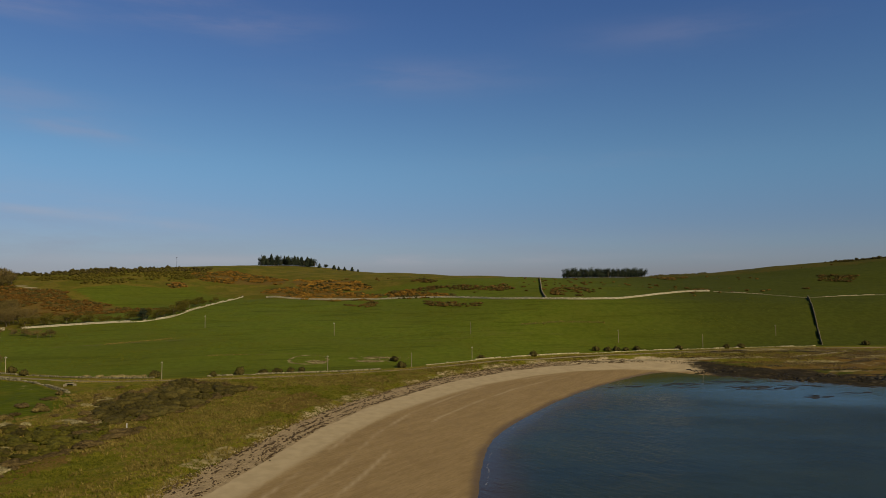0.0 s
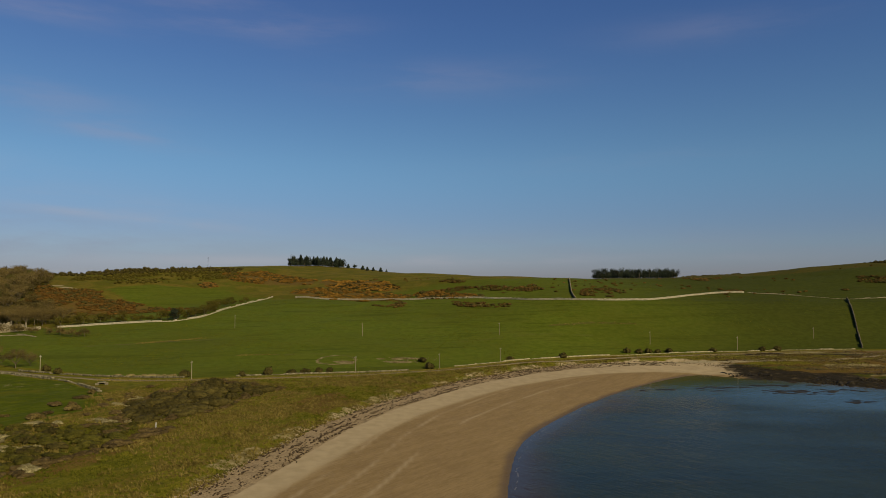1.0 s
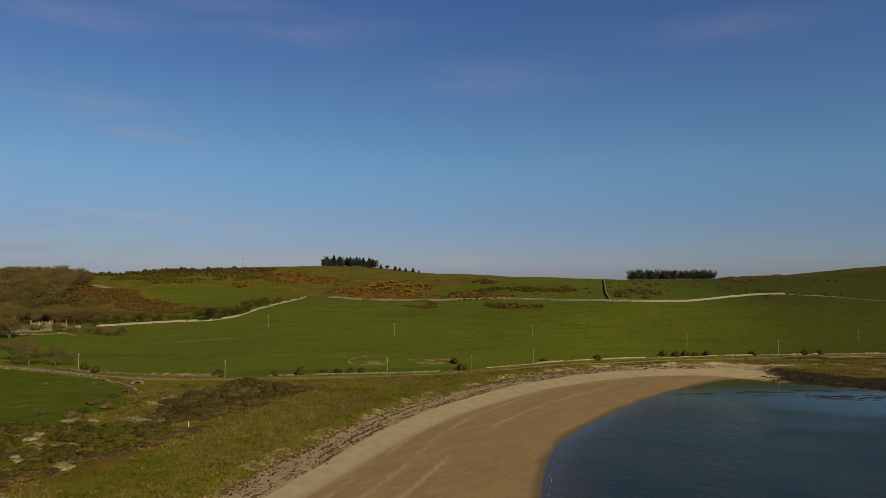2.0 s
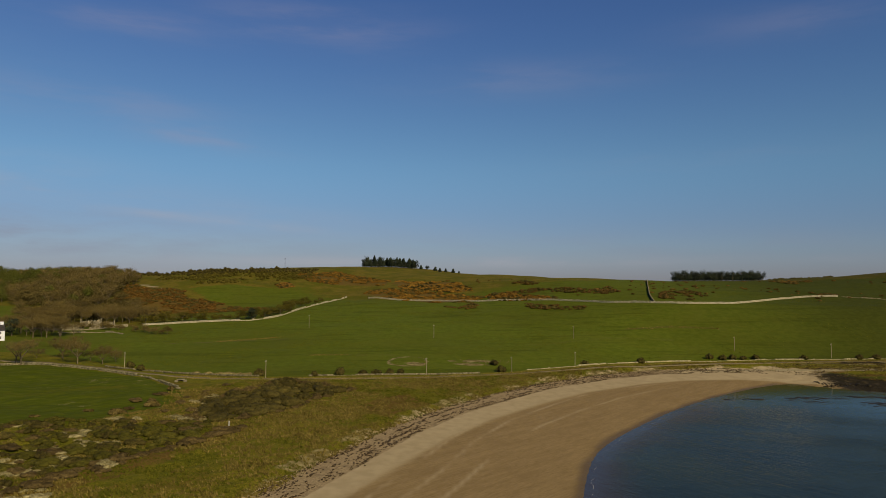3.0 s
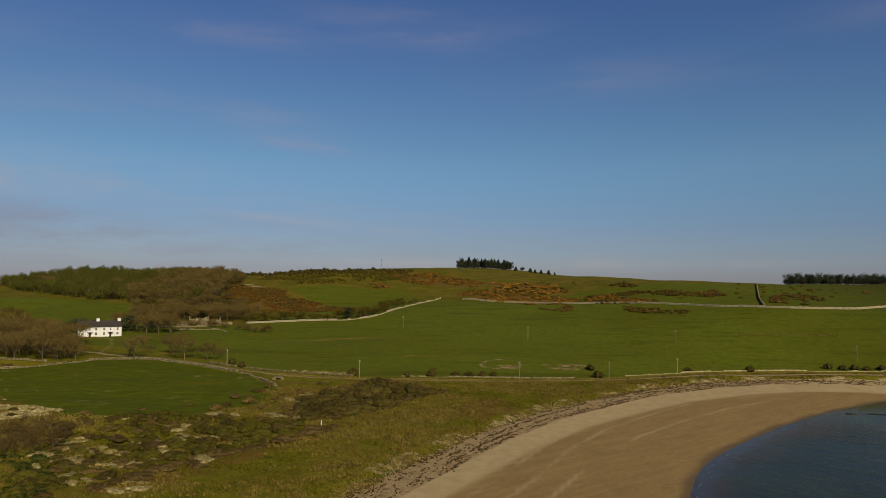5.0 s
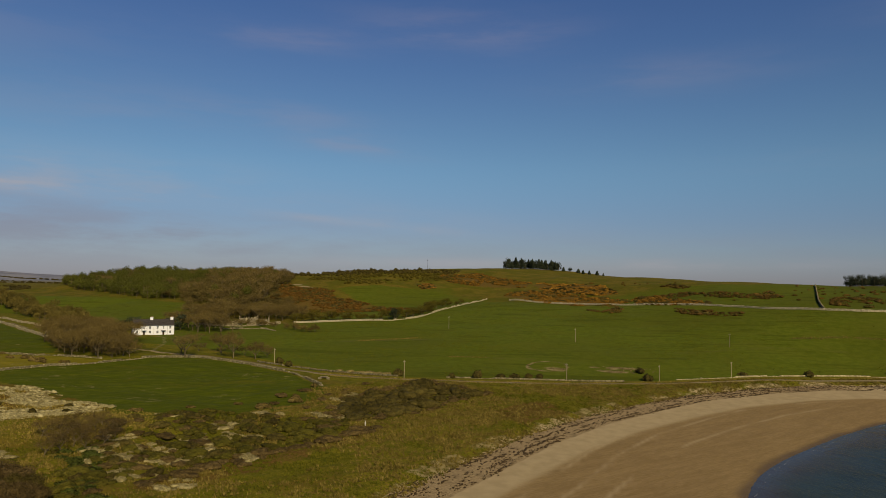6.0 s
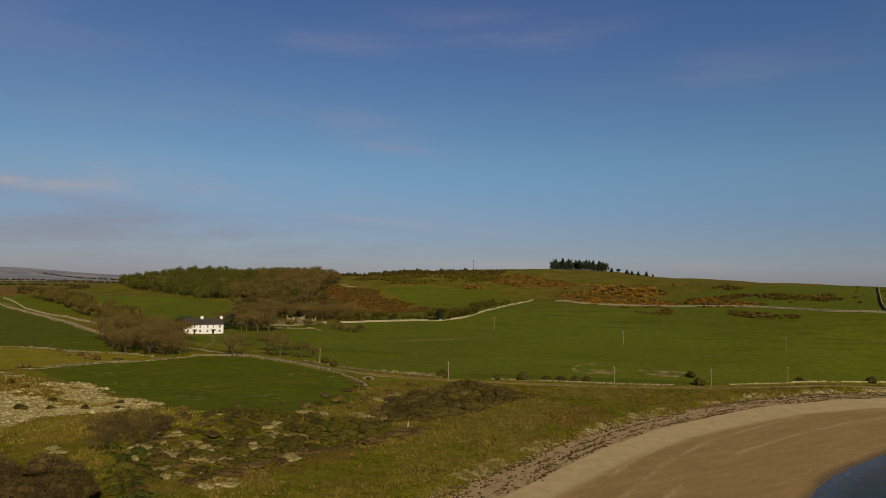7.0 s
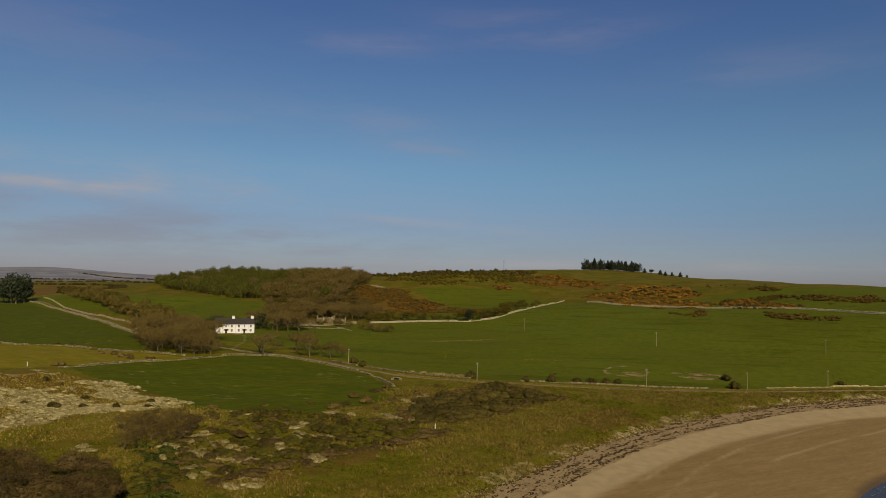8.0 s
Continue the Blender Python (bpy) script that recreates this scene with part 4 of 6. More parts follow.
            part("chimney_pot", bm, CLAY, c)
    for x0, x1, z0, z1 in holes:
        w = part("window", bm_box(bmesh.new(), (x0 - 0.08, -0.10, z0 - 0.12), (x1 + 0.08, 0.06, z0)), PAINT, root, "white sash window with dark panes")
        bm = bmesh.new()
        t = 0.07
        cx, cz = (x0 + x1) / 2, (z0 + z1) / 2
        for lo, hi in (((x0, z0), (x0 + t, z1)), ((x1 - t, z0), (x1, z1)), ((x0 + t, z0), (x1 - t, z0 + t)), ((x0 + t, z1 - t), (x1 - t, z1)),
                       ((x0 + t, cz - 0.03), (x1 - t, cz + 0.03)), ((cx - 0.03, z0 + t), (cx + 0.03, cz - 0.03)), ((cx - 0.03, cz + 0.03), (cx + 0.03, z1 - t))):
            bm_box(bm, (lo[0], 0.16, lo[1]), (hi[0], 0.24, hi[1]))
        part("frame", bm, PAINT, w)
        part("pane", bm_box(bmesh.new(), (x0 + 0.01, 0.25, z0 + 0.01), (x1 - 0.01, 0.27, z1 - 0.01)), GLASS, w)
    for x0, x1, z0, z1 in doors:
        d = part("door", bm_box(bmesh.new(), (x0 + 0.01, 0.2, z0), (x1 - 0.01, 0.27, z1 - 0.01)), DOOR, root, "dark wooden front door")
        bm = bmesh.new()
        bmesh.ops.create_uvsphere(bm, u_segments=8, v_segments=6, radius=0.05, matrix=Matrix.Translation((x1 - 0.14, 0.17, 1.05)))
        part("door_knob", bm, IRON, d)
        cx = (x0 + x1) / 2
        porch = part("porch", bm_box(bmesh.new(), (cx - 1.25, -1.25, 2.32), (cx + 1.25, -0.02, 2.5)), SLATE, root, "dark flat porch roof on posts")
        for sx in (-1.1, 1.1):
            part("porch_post", bm_box(bmesh.new(), (cx + sx - 0.07, -1.15, -0.6), (cx + sx + 0.07, -1.01, 2.318)), PAINT, porch)
        part("porch_step", bm_box(bmesh.new(), (cx - 0.9, -0.9, -0.6), (cx + 0.9, -0.02, 0.02)), STONE, porch)
    for x in (-6.9, 0.0, 6.9):
        part("drainpipe", bm_box(bmesh.new(), (x - 0.05, -0.11, -0.4), (x + 0.05, -0.01, eaves - 0.05)), IRON, root)
    root.matrix_world = pose(-252.5, 288.5, 9.15, 0, 0, math.degrees(math.atan2(0.74, 0.67))) @ Matrix.Scale(0.92, 4)
    tagged(root, "white two-storey pair of cottages with a dark slate roof", "house")


def build_shed():
    root = new("shed")
    part("wall", bm_box(bmesh.new(), (-1.6, -1.2, -0.4), (1.6, 1.2, 2.3)), WHITE, root)
    bm = bmesh.new()
    v = [bm.verts.new(p) for p in ((-1.8, -1.4, 2.3), (1.8, -1.4, 2.3), (1.8, 1.4, 2.3), (-1.8, 1.4, 2.3), (-1.8, 0, 3.0), (1.8, 0, 3.0))]
    for f in ((0, 1, 5, 4), (2, 3, 4, 5), (0, 4, 3), (1, 2, 5), (3, 2, 1, 0)):
        bm.faces.new([v[i] for i in f])
    part("roof", bm, SLATE, root)
    part("door", bm_box(bmesh.new(), (0.2, -1.25, -0.2), (1.0, -1.203, 1.9)), DOOR, root)
    root.matrix_world = pose(-292, 292, up(-292, 292), 0, 0, 40)
    tagged(root, "small white garden shed among bare trees", "shed")


def build_ruins():
    """Roofless stone byres and their yard walls below the wood."""
    def shell(x, y, turn, long, deep, tall, peaked):
        root = new("ruined_byre")
        rng = np.random.default_rng(int(abs(x) * 3 + abs(y)))
        for name, a, b, gable in (("front_wall", (-long / 2, 0), (long / 2, 0), 0), ("back_wall", (-long / 2, deep), (long / 2, deep), 0),
                                  ("gable_wall", (-long / 2, 0.3), (-long / 2, deep - 0.3), 1), ("gable_wall", (long / 2, 0.3), (long / 2, deep - 0.3), peaked)):
            heap = Heap()
            a, b = np.array(a), np.array(b)
            n = max(3, int(np.linalg.norm(b - a) / 0.6))
            ang = math.atan2(*(b - a)[::-1])
            for i in range(n):
                q = (i + 0.5) / n
                px, py = a + (b - a) * q
                h = tall * (rng.uniform(0.75, 1.05) + (0.45 * (1 - abs(2 * q - 1)) if gable else 0))
                if name == "front_wall" and abs(q - 0.35) < 0.06:
                    h = 0.3
                for k in range(max(1, int(h / 0.4))):
                    s = np.array([0.62, 0.55, 0.42]) * rng.uniform(0.9, 1.12, 3)
                    heap.add(turned(BOX_V * s, ang) + (px, py, 0.4 * k - 0.1), BOX_F)
            heap.put(name, STONE, root)
        root.matrix_world = pose(x, y, up(x, y), 0, 0, turn)
        tagged(root, "roofless ruined stone farm building below the wood", "ruin", "farm ruins")

    shell(-247, 341, 42, 13, 5.5, 3.2, 1)
    shell(-234, 350, 38, 11, 5.5, 3.4, 1)
    shell(-262, 350, 40, 10, 5, 3.2, 0)
    shell(-246, 357, 40, 10, 5, 3.6, 1)
    stone_wall("field_wall", [(-272, 345), (-258, 336), (-240, 338), (-226, 350), (-222, 356)], "broken stone yard wall beside the ruin", 1.6, 0.7, 0.2)
    stone_wall("field_wall", [(-244, 327), (-230, 325), (-214, 330), (-204, 322)], "low broken stone wall below the ruin", 0.9, 0.7, 0.2)


build_house()
build_shed()
build_ruins()


# ---------------------------------------------------------------- poles, posts and other small works
def build_poles():
    root = new("telegraph_pole")
    heap = Heap()
    tube(heap, (0, 0, -0.6), (0.02, 0.01, 5.9), 0.125, 0.09, 8)
    heap.add(BOX_V * (0.2, 0.2, 0.05) + (0.02, 0.01, 5.92), BOX_F)
    heap.put("pole", POLE, root, True)
    arm = mesh_object("crossarm", BOX_V * (0.7, 0.1, 0.1) + (0, 0.14, 5.45), BOX_F, POLE, root)
    for x in (-0.28, 0.28):
        h = Heap()
        tube(h, (x, 0.14, 5.5), (x, 0.14, 5.68), 0.05, 0.035, 6)
        h.put("insulator", PAINT, arm)
    tagged(root, "weathered wooden telegraph pole with a short crossarm", "telegraph pole", "telegraph poles along the lane")
    spots = [(-150.5, 240.5, 1.0), (-94, 233.8, 1.0), (-41.8, 253.4, 1.02), (-12, 266.5, 0.98), (12, 290, 0.95), (-122.5, 359, 1.1), (-52.5, 336.5, 1.05),
             (13.7, 345.7, 1.0), (85.6, 341, 1.05), (127, 341.5, 1.1), (174.7, 366.5, 0.95), (-243, 261, 0.9)]
    for n, (x, y, s) in enumerate(spots):
        m = stand(x, y, 15 + 13 * n % 40, s)
        if n == 0:
            root.matrix_world = m
        else:
            copy_thing(root, m @ Matrix.Diagonal((1 / root.scale[0], 1 / root.scale[1], 1 / root.scale[2], 1)))
    mast = new("radio_mast")
    heap = Heap()
    tube(heap, (0, 0, -0.5), (0, 0, 9.5), 0.16, 0.08, 6)
    heap.put("pole", STONE_DARK, mast)
    mesh_object("antenna", BOX_V * (0.7, 0.3, 0.9) + (0, 0, 9.4), BOX_F, STONE_DARK, mast)
    x, y = -256, 668
    mast.matrix_world = stand(x, y)
    tagged(mast, "slim dark radio mast on the skyline", "mast")


def build_marker():
    root = new("marker_post")
    heap = Heap()
    tube(heap, (0, 0, -0.4), (0, 0, 1.9), 0.11, 0.10, 8)
    tube(heap, (0, 0, 1.9), (0, 0, 2.02), 0.10, 0.02, 8)
    heap.put("post", PAINT, root)
    part("base", bm_box(bmesh.new(), (-0.35, -0.35, -0.4), (0.35, 0.35, 0.12)), STONE, root)
    root.matrix_world = stand(-72.4, 160.7, 20, 0.8)
    tagged(root, "white painted marker post standing in the links grass", "marker post")
    post = new("marker_post")
    heap = Heap()
    tube(heap, (0, 0, -0.4), (0, 0, 1.5), 0.13, 0.11, 8)
    heap.put("post", PAINT, post)
    part("base", bm_box(bmesh.new(), (-0.3, -0.3, -0.4), (0.3, 0.3, 0.1)), STONE, post)
    post.matrix_world = stand(-222, 161, 0, 1.0)
    tagged(post, "white painted marker post beside the field wall", "marker post")


def build_culvert():
    root = new("culvert")
    bm = bmesh.new()
    for lo, hi in (((-1.7, -0.3, -1.4), (-1.1, 0.3, 0.1)), ((1.1, -0.3, -1.4), (1.7, 0.3, 0.1)), ((-1.7, -0.3, 0.1), (1.7, 0.3, 0.42)), ((-1.8, -0.4, 0.42), (1.8, 0.4, 0.56))):
        bm_box(bm, lo, hi)
    part("headwall", bm, STONE_MOSS, root, "pale stone headwall with a dark opening")
    bm = bmesh.new()
    for x in (-1.22, 1.1):
        bm_box(bm, (x, 0.303, -1.4), (x + 0.12, 3.6, 0.1))
    bm_box(bm, (-1.22, 0.303, 0.1), (1.22, 3.6, 0.2))
    bm_box(bm, (-1.1, 3.4, -1.4), (1.1, 3.6, 0.1))
    part("barrel", bm, STONE_DARK, root)
    for x in (-2.6, 1.72):
        part("wing_wall", bm_box(bmesh.new(), (x, -0.2, -1.2), (x + 0.88, 0.25, 0.1)), STONE_MOSS, root)
    root.matrix_world = pose(-117.3, 220.0, up(-117.3, 220.0) + 0.62, 0, 0, 30) @ Matrix.Scale(0.72, 4)
    tagged(root, "small stone culvert with a dark mouth under the lane", "culvert")


build_poles()
build_marker()
build_culvert()


LEAF_FRESH = speckled("fresh_leaf", (0.036, 0.048, 0.008), (0.07, 0.082, 0.016), 0.6, bump=0)


# ---------------------------------------------------------------- bushes
def templates(name, rng, kinds, material, label, category, group=""):
    """Some bushes of one kind, to be copied."""
    out = []
    for radii, lumps, count, size in kinds:
        heap = Heap()
        lumpy(heap, rng, radii, lumps, count, size, lean=(-0.12, 0.05), heart=0.86)
        out.append(tagged(heap.put(name, material), label, category, group))
    return out


def plant(kinds, spots, rng, low=0.8, high=1.25, sink=0.08):
    """Copies of bushes at places; the first ones stand there themselves."""
    used = set()
    for n, (x, y) in enumerate(spots):
        k = int(rng.integers(len(kinds)))
        m = stand(x, y, rng.uniform(0, 360), rng.uniform(low, high), sink, rng.uniform(0.85, 1.15))
        if k not in used:
            used.add(k)
            kinds[k].matrix_world = m
        else:
            base = kinds[k].scale
            copy_thing(kinds[k], m @ Matrix.Diagonal((1 / base[0], 1 / base[1], 1 / base[2], 1)))
    for k, ob in enumerate(kinds):
        if k not in used:
            bpy.data.objects.remove(ob)


def plant_more(kinds, spots, rng, low, high):
    """More copies of trees that stand already."""
    for x, y in spots:
        ob = kinds[int(rng.integers(len(kinds)))]
        b = ob.scale
        copy_thing(ob, stand(x, y, rng.uniform(0, 360), rng.uniform(low, high), 0.08) @ Matrix.Diagonal((1 / b[0], 1 / b[1], 1 / b[2], 1)))


def joined(name, kinds, spots, rng, low, high, label):
    """A wood too dense to count: trunks and crowns of many trees in one mesh for each material."""
    heaps = {}
    shapes = []
    for ob in kinds:
        for c in ob.children:
            v, f = np.empty(len(c.data.vertices) * 3), np.empty(len(c.data.polygons) * 3, int)
            c.data.vertices.foreach_get("co", v)
            c.data.loops.foreach_get("vertex_index", f)
            shapes.append((kinds.index(ob), c.data.materials[0], v.reshape(-1, 3), f.reshape(-1, 3)))
    for x, y in spots:
        k, s, a, tall = int(rng.integers(len(kinds))), rng.uniform(low, high), rng.uniform(0, 6.28), rng.uniform(0.85, 1.15)
        for n, m, v, f in shapes:
            if n == k:
                heaps.setdefault(m.name, (Heap(), m))[0].add(turned(v * (s, s, s * tall), a) + (x, y, up(x, y) - 0.08), f)
    for heap, m in heaps.values():
        tagged(heap.put(name, m), label, "wood", kind="stuff")


THICKET = [(-85, 164), (-95, 188), (-91, 208), (-84, 228), (-74, 223), (-58, 218), (-65, 201), (-68, 177), (-75, 164)]
SCRUB = [(-124, 136), (-116, 158), (-100, 160), (-77, 163), (-76, 149), (-82, 129), (-87, 113), (-90, 104), (-86, 97), (-92, 94), (-107, 116)]
GLADE = [(-114, 176), (-110, 203), (-104, 219), (-92, 211), (-85, 164), (-100, 162)]
NEAR_WOOD = [(-135, 84), (-128, 92), (-118, 96), (-108, 99), (-100, 98), (-92, 92), (-84, 84), (-77, 74), (-92, 62), (-112, 60)]
SMALL_WOOD = [(-113, 110), (-123, 116), (-128, 124), (-121, 133), (-112, 127), (-108, 116)]
MOUND = [(-235, 132), (-214, 156), (-194, 160.5), (-174, 160.5), (-150, 155.5), (-138, 152), (-137, 135), (-138, 122), (-146, 107), (-165, 108), (-200, 118)]
PALE_SPOTS = [(-103, 117, 3), (-107, 122, 2.5), (-105, 113, 2), (-121, 108, 2), (-96, 135, 6), (-91.5, 140, 4.5), (-101.5, 163, 3.5), (-87, 167, 4.5), (-87, 178, 3), (-92, 190, 4), (-101, 125, 4), (-91, 126, 4), (-91, 120, 3.5), (-95, 117, 3), (-93, 110, 4),
              (-82, 108, 3.5), (-100, 146, 3.5), (-79.5, 126, 2.5), (-112, 127, 3), (-109, 117.5, 3), (-110, 90, 3), (-118, 150, 4), (-96, 199, 3)]


def bushes():
    rng = np.random.default_rng(21)
    dark = templates("scrub_bush", rng, [((2.9, 1.9, 1.9), 9, 700, 0.11), ((3.8, 2.3, 2.2), 11, 900, 0.12), ((2.1, 1.6, 1.5), 7, 480, 0.10)],
                     LEAF_DARK, "dense dark olive thorn bush in the dune thicket", "bush", "thicket bushes")
    spots = scatter(THICKET, 2.8, rng, most=300)
    rim = inside(spots[:, 0], spots[:, 1], THICKET) + 3 * fbm(spots[:, 0], spots[:, 1], 8, 221) < 2.6
    plant(dark, spots[~rim], rng, 0.6, 1.5)
    mixed = templates("scrub_bush", rng, [((2.6, 1.7, 1.3), 6, 360, 0.14), ((1.9, 1.4, 1.0), 5, 260, 0.13)], LEAF_HEATH, "leafless dark brown thorn bush at the thicket edge", "bush", "thicket bushes")
    plant(mixed, spots[rim], rng, 0.7, 1.2)
    olive = templates("low_bush", rng, [((2.8, 2.0, 1.6), 9, 700, 0.10), ((4.0, 2.4, 1.8), 11, 900, 0.11), ((1.8, 1.4, 1.2), 7, 420, 0.10)],
                      LEAF_MOSS, "low rounded olive green bush in the rough links", "bush", "links bushes")
    plant(olive, scatter(SCRUB, 2.9, rng, lambda x, y: fbm(x, y, 14, 61) > -0.13), rng, 0.55, 1.2)
    plant_more(dark, scatter(SCRUB, 5.2, rng), rng, 0.45, 0.95)
    brown = templates("brown_bush", rng, [((2.6, 1.7, 0.95), 9, 560, 0.10), ((1.6, 1.2, 0.8), 7, 360, 0.09)],
                      LEAF_HEATH, "leafless reddish brown bush in the rough links", "bush", "links bushes")
    plant(brown, np.concatenate([scatter(SCRUB, 4.6, rng, lambda x, y: fbm(x, y, 14, 61) < 0.06), scatter(GLADE, 8.5, rng), line_spots(rng, [(-70, 163), (-73, 149), (-79, 130), (-84, 113), (-88, 104)], 1.6, 1.3)]), rng, 0.8, 1.4)
    pale = templates("pale_bush", rng, [((2.6, 1.7, 0.85), 12, 520, 0.10), ((1.7, 1.2, 0.7), 9, 380, 0.09)],
                     LEAF_CREAM, "low cream-coloured bush of bleached twigs", "bush", "bleached bushes")
    spots = []
    for x, y, r in PALE_SPOTS:
        n = int(2 + r * 2.3)
        a, q = rng.uniform(0, 6.28, n), 1.1 * r * np.sqrt(rng.uniform(0, 1, n))
        spots += list(zip(x + q * np.cos(a) * 1.1, y + q * np.sin(a) * 0.8))
    plant(pale, spots, rng, 0.45, 1.0)
    # bleached cover of the mound, too much to count
    heap = Heap()
    tufts("bleached_grass", scatter(MOUND, 0.40, rng, lambda x, y: bleached_patch(x, y) > rng.uniform(0.35, 1.0, np.shape(x))), LEAF_PALE, "cream bleached grass covering the dune mound", 0.30, rng)
    for x, y in scatter(MOUND, 1.1, rng, lambda x, y: bleached_patch(x, y) > rng.uniform(0.35, 0.95, np.shape(x))):
        one = Heap()
        s = rng.uniform(0.3, 0.9) + 0.8 * rng.uniform() ** 3
        lumpy(one, rng, (1.45 * s, 0.85 * s, 0.62 * s), 4, 84, 0.09, heart=0.84, level=1, thin=0.6)
        v, f = one.arrays()
        heap.add(v + (x, y, up(x, y) - 0.03), f)
    tagged(heap.put("bleached_scrub", LEAF_PALE), "cream bleached scrub covering the dune mound", "scrub", kind="stuff")
    plant(templates("dark_bush", rng, [((1.2, 1.1, 1.2), 5, 200, 0.17), ((1.6, 1.3, 1.3), 6, 220, 0.18)], LEAF_DARK, "dark bush standing on the pale dune mound", "bush", "mound bushes"),
          [(-158, 127), (-153, 131), (-147, 135), (-166, 141), (-172, 128), (-186, 148), (-150, 148), (-141, 140), (-196, 150), (-160, 113), (-176, 120)], rng)
    lane = templates("lane_bush", rng, [((2.1, 1.9, 2.6), 7, 320, 0.22), ((2.4, 1.7, 2.0), 7, 320, 0.22)], LEAF_DARK, "round dark bush beside the shore lane", "bush", "lane bushes")
    plant(lane, [(-79, 241.5), (-71, 245), (-64, 249), (-59.5, 250.5), (-55, 252.5), (-51, 254), (-98, 237.8), (71, 325), (77, 326), (81, 327), (86, 328), (91, 329.5), (113, 335), (139, 342),
                 (147, 344.5), (213, 352), (-16, 266), (-19.8, 279.5), (-143, 239.5), (-150, 243), (16, 296), (40, 308)], rng, 0.85, 1.25)
    hedge = templates("hedge_bush", rng, [((2.3, 1.2, 1.15), 8, 320, 0.13), ((1.7, 1.0, 0.9), 7, 260, 0.12)], LEAF_HEDGE, "pale budding bush beside the lane", "bush", "pale lane bushes")
    plant(hedge, [(-118, 239.5), (-116, 239.2), (-114, 239), (-112, 239.3), (-110, 239.3), (-108, 239), (-106.5, 239), (-104.5, 238.8), (-103, 238.6), (-122, 239.5)], rng, 0.7, 1.15)
    fold = templates("field_bush", rng, [((2.4, 2.0, 1.8), 7, 260, 0.22), ((2.0, 1.4, 1.2), 6, 220, 0.2)], LEAF_BROWN, "wind-bent brown bush at the field edge", "bush", "field edge bushes")
    plant(fold, [(-104, 181), (-107, 186), (-112, 205), (-116, 172), (-122, 160), (-107, 170), (-130, 150), (-118, 152), (-98, 199), (-226, 197), (-219, 194), (-212, 192), (-206, 196),
                 (-222, 200), (-216, 168), (-232, 196), (-245, 203), (-262, 206), (-270, 204)], rng, 0.7, 1.1)


GORSE = [[(73, 468), (90, 488), (115, 469), (85, 428), (68, 439)], [(174, 585), (211, 596), (186, 551)], [(34, 494), (44, 506), (46, 483), (37, 478)],
         [(289, 537), (312, 519), (292, 501), (278, 514)], [(-63, 450), (-61, 474), (-48, 471), (-42, 446), (-47, 433)], [(-11, 446), (23, 421), (22, 412), (-8, 427)],
         [(248, 503), (259, 494), (253, 482), (241, 491)], [(-26, 562), (-18, 571), (-3, 553), (-10, 543)], [(172, 488), (186, 486), (184, 480), (172, 481)], [(-30, 520), (40, 470), (50, 480), (-10, 530)]]


def hill_scrub():
    rng = np.random.default_rng(33)

    def cover(name, outline, spacing, material, label, gap, tall=1.0):
        heap, green = Heap(), Heap()
        for x, y in scatter(outline, spacing, rng, lambda x, y: fbm(x, y, 22, 91) < gap):
            one = Heap()
            mossy = material is not LEAF_OLIVE and rng.uniform() < 0.30
            s = rng.uniform(0.35, 1.0) + 0.9 * rng.uniform() ** 3
            lumpy(one, rng, (2.0 * s, 1.7 * s, 1.35 * s * tall), 4, 84, 0.24, heart=0.84, level=1)
            v, f = one.arrays()
            (green if mossy else heap).add(v + (x, y, up(x, y) - 0.1), f)
        if heap.n:
            tagged(heap.put(name, material), label, "scrub", kind="stuff")
        if green.n:
            tagged(green.put("hill_scrub", LEAF_DARK), "dark green gorse between the brown scrub of the hillside", "scrub", kind="stuff")

    for o in BRACKEN_AREAS:
        cover("bracken", o, 2.2, LEAF_RUST if o[0][1] > 515 and len(o) > 4 else LEAF_RUSSET, "rust-coloured dead bracken on the hillside", 0.2, 1.05)
    for o in GORSE:
        cover("gorse", o, 2.4, LEAF_GORSE, "brown and green gorse patch on the hillside", 0.2, 0.9)
    cover("hill_scrub", [(-325, 563), (-293, 590), (-220, 640), (-200, 610), (-267, 530), (-310, 520)], 2.9, LEAF_OLIVE, "olive scrub along the hill crest", 0.08, 1.3)
    for o in ([(340, 622), (352, 606), (385, 606), (420, 585), (420, 600), (385, 622)], [(205, 700), (262, 690), (265, 700), (205, 710)]):
        cover("hill_scrub", o, 2.6, LEAF_DARK, "dark scrub along the skyline of the hill", 0.4, 1.3)
    single = templates("gorse_bush", rng, [((1.6, 1.3, 1.2), 5, 150, 0.22), ((2.2, 1.6, 1.3), 6, 180, 0.22)], LEAF_GORSE, "single dark gorse bush on the rough hillside", "bush", "hillside gorse")
    plant(single, scatter([(30, 450), (120, 430), (230, 480), (330, 560), (340, 600), (200, 590), (40, 560), (-60, 610), (-120, 620), (-30, 510)], 9.0, rng, lambda x, y: fbm(x, y, 40, 211) > 0.10), rng, 0.5, 1.2)
    cover("hill_scrub", [(-420, 560), (-300, 640), (-220, 670), (-220, 640), (-300, 580)], 3.2, LEAF_DARK, "brown leafless scrub along the hill crest", 0.14, 1.7)


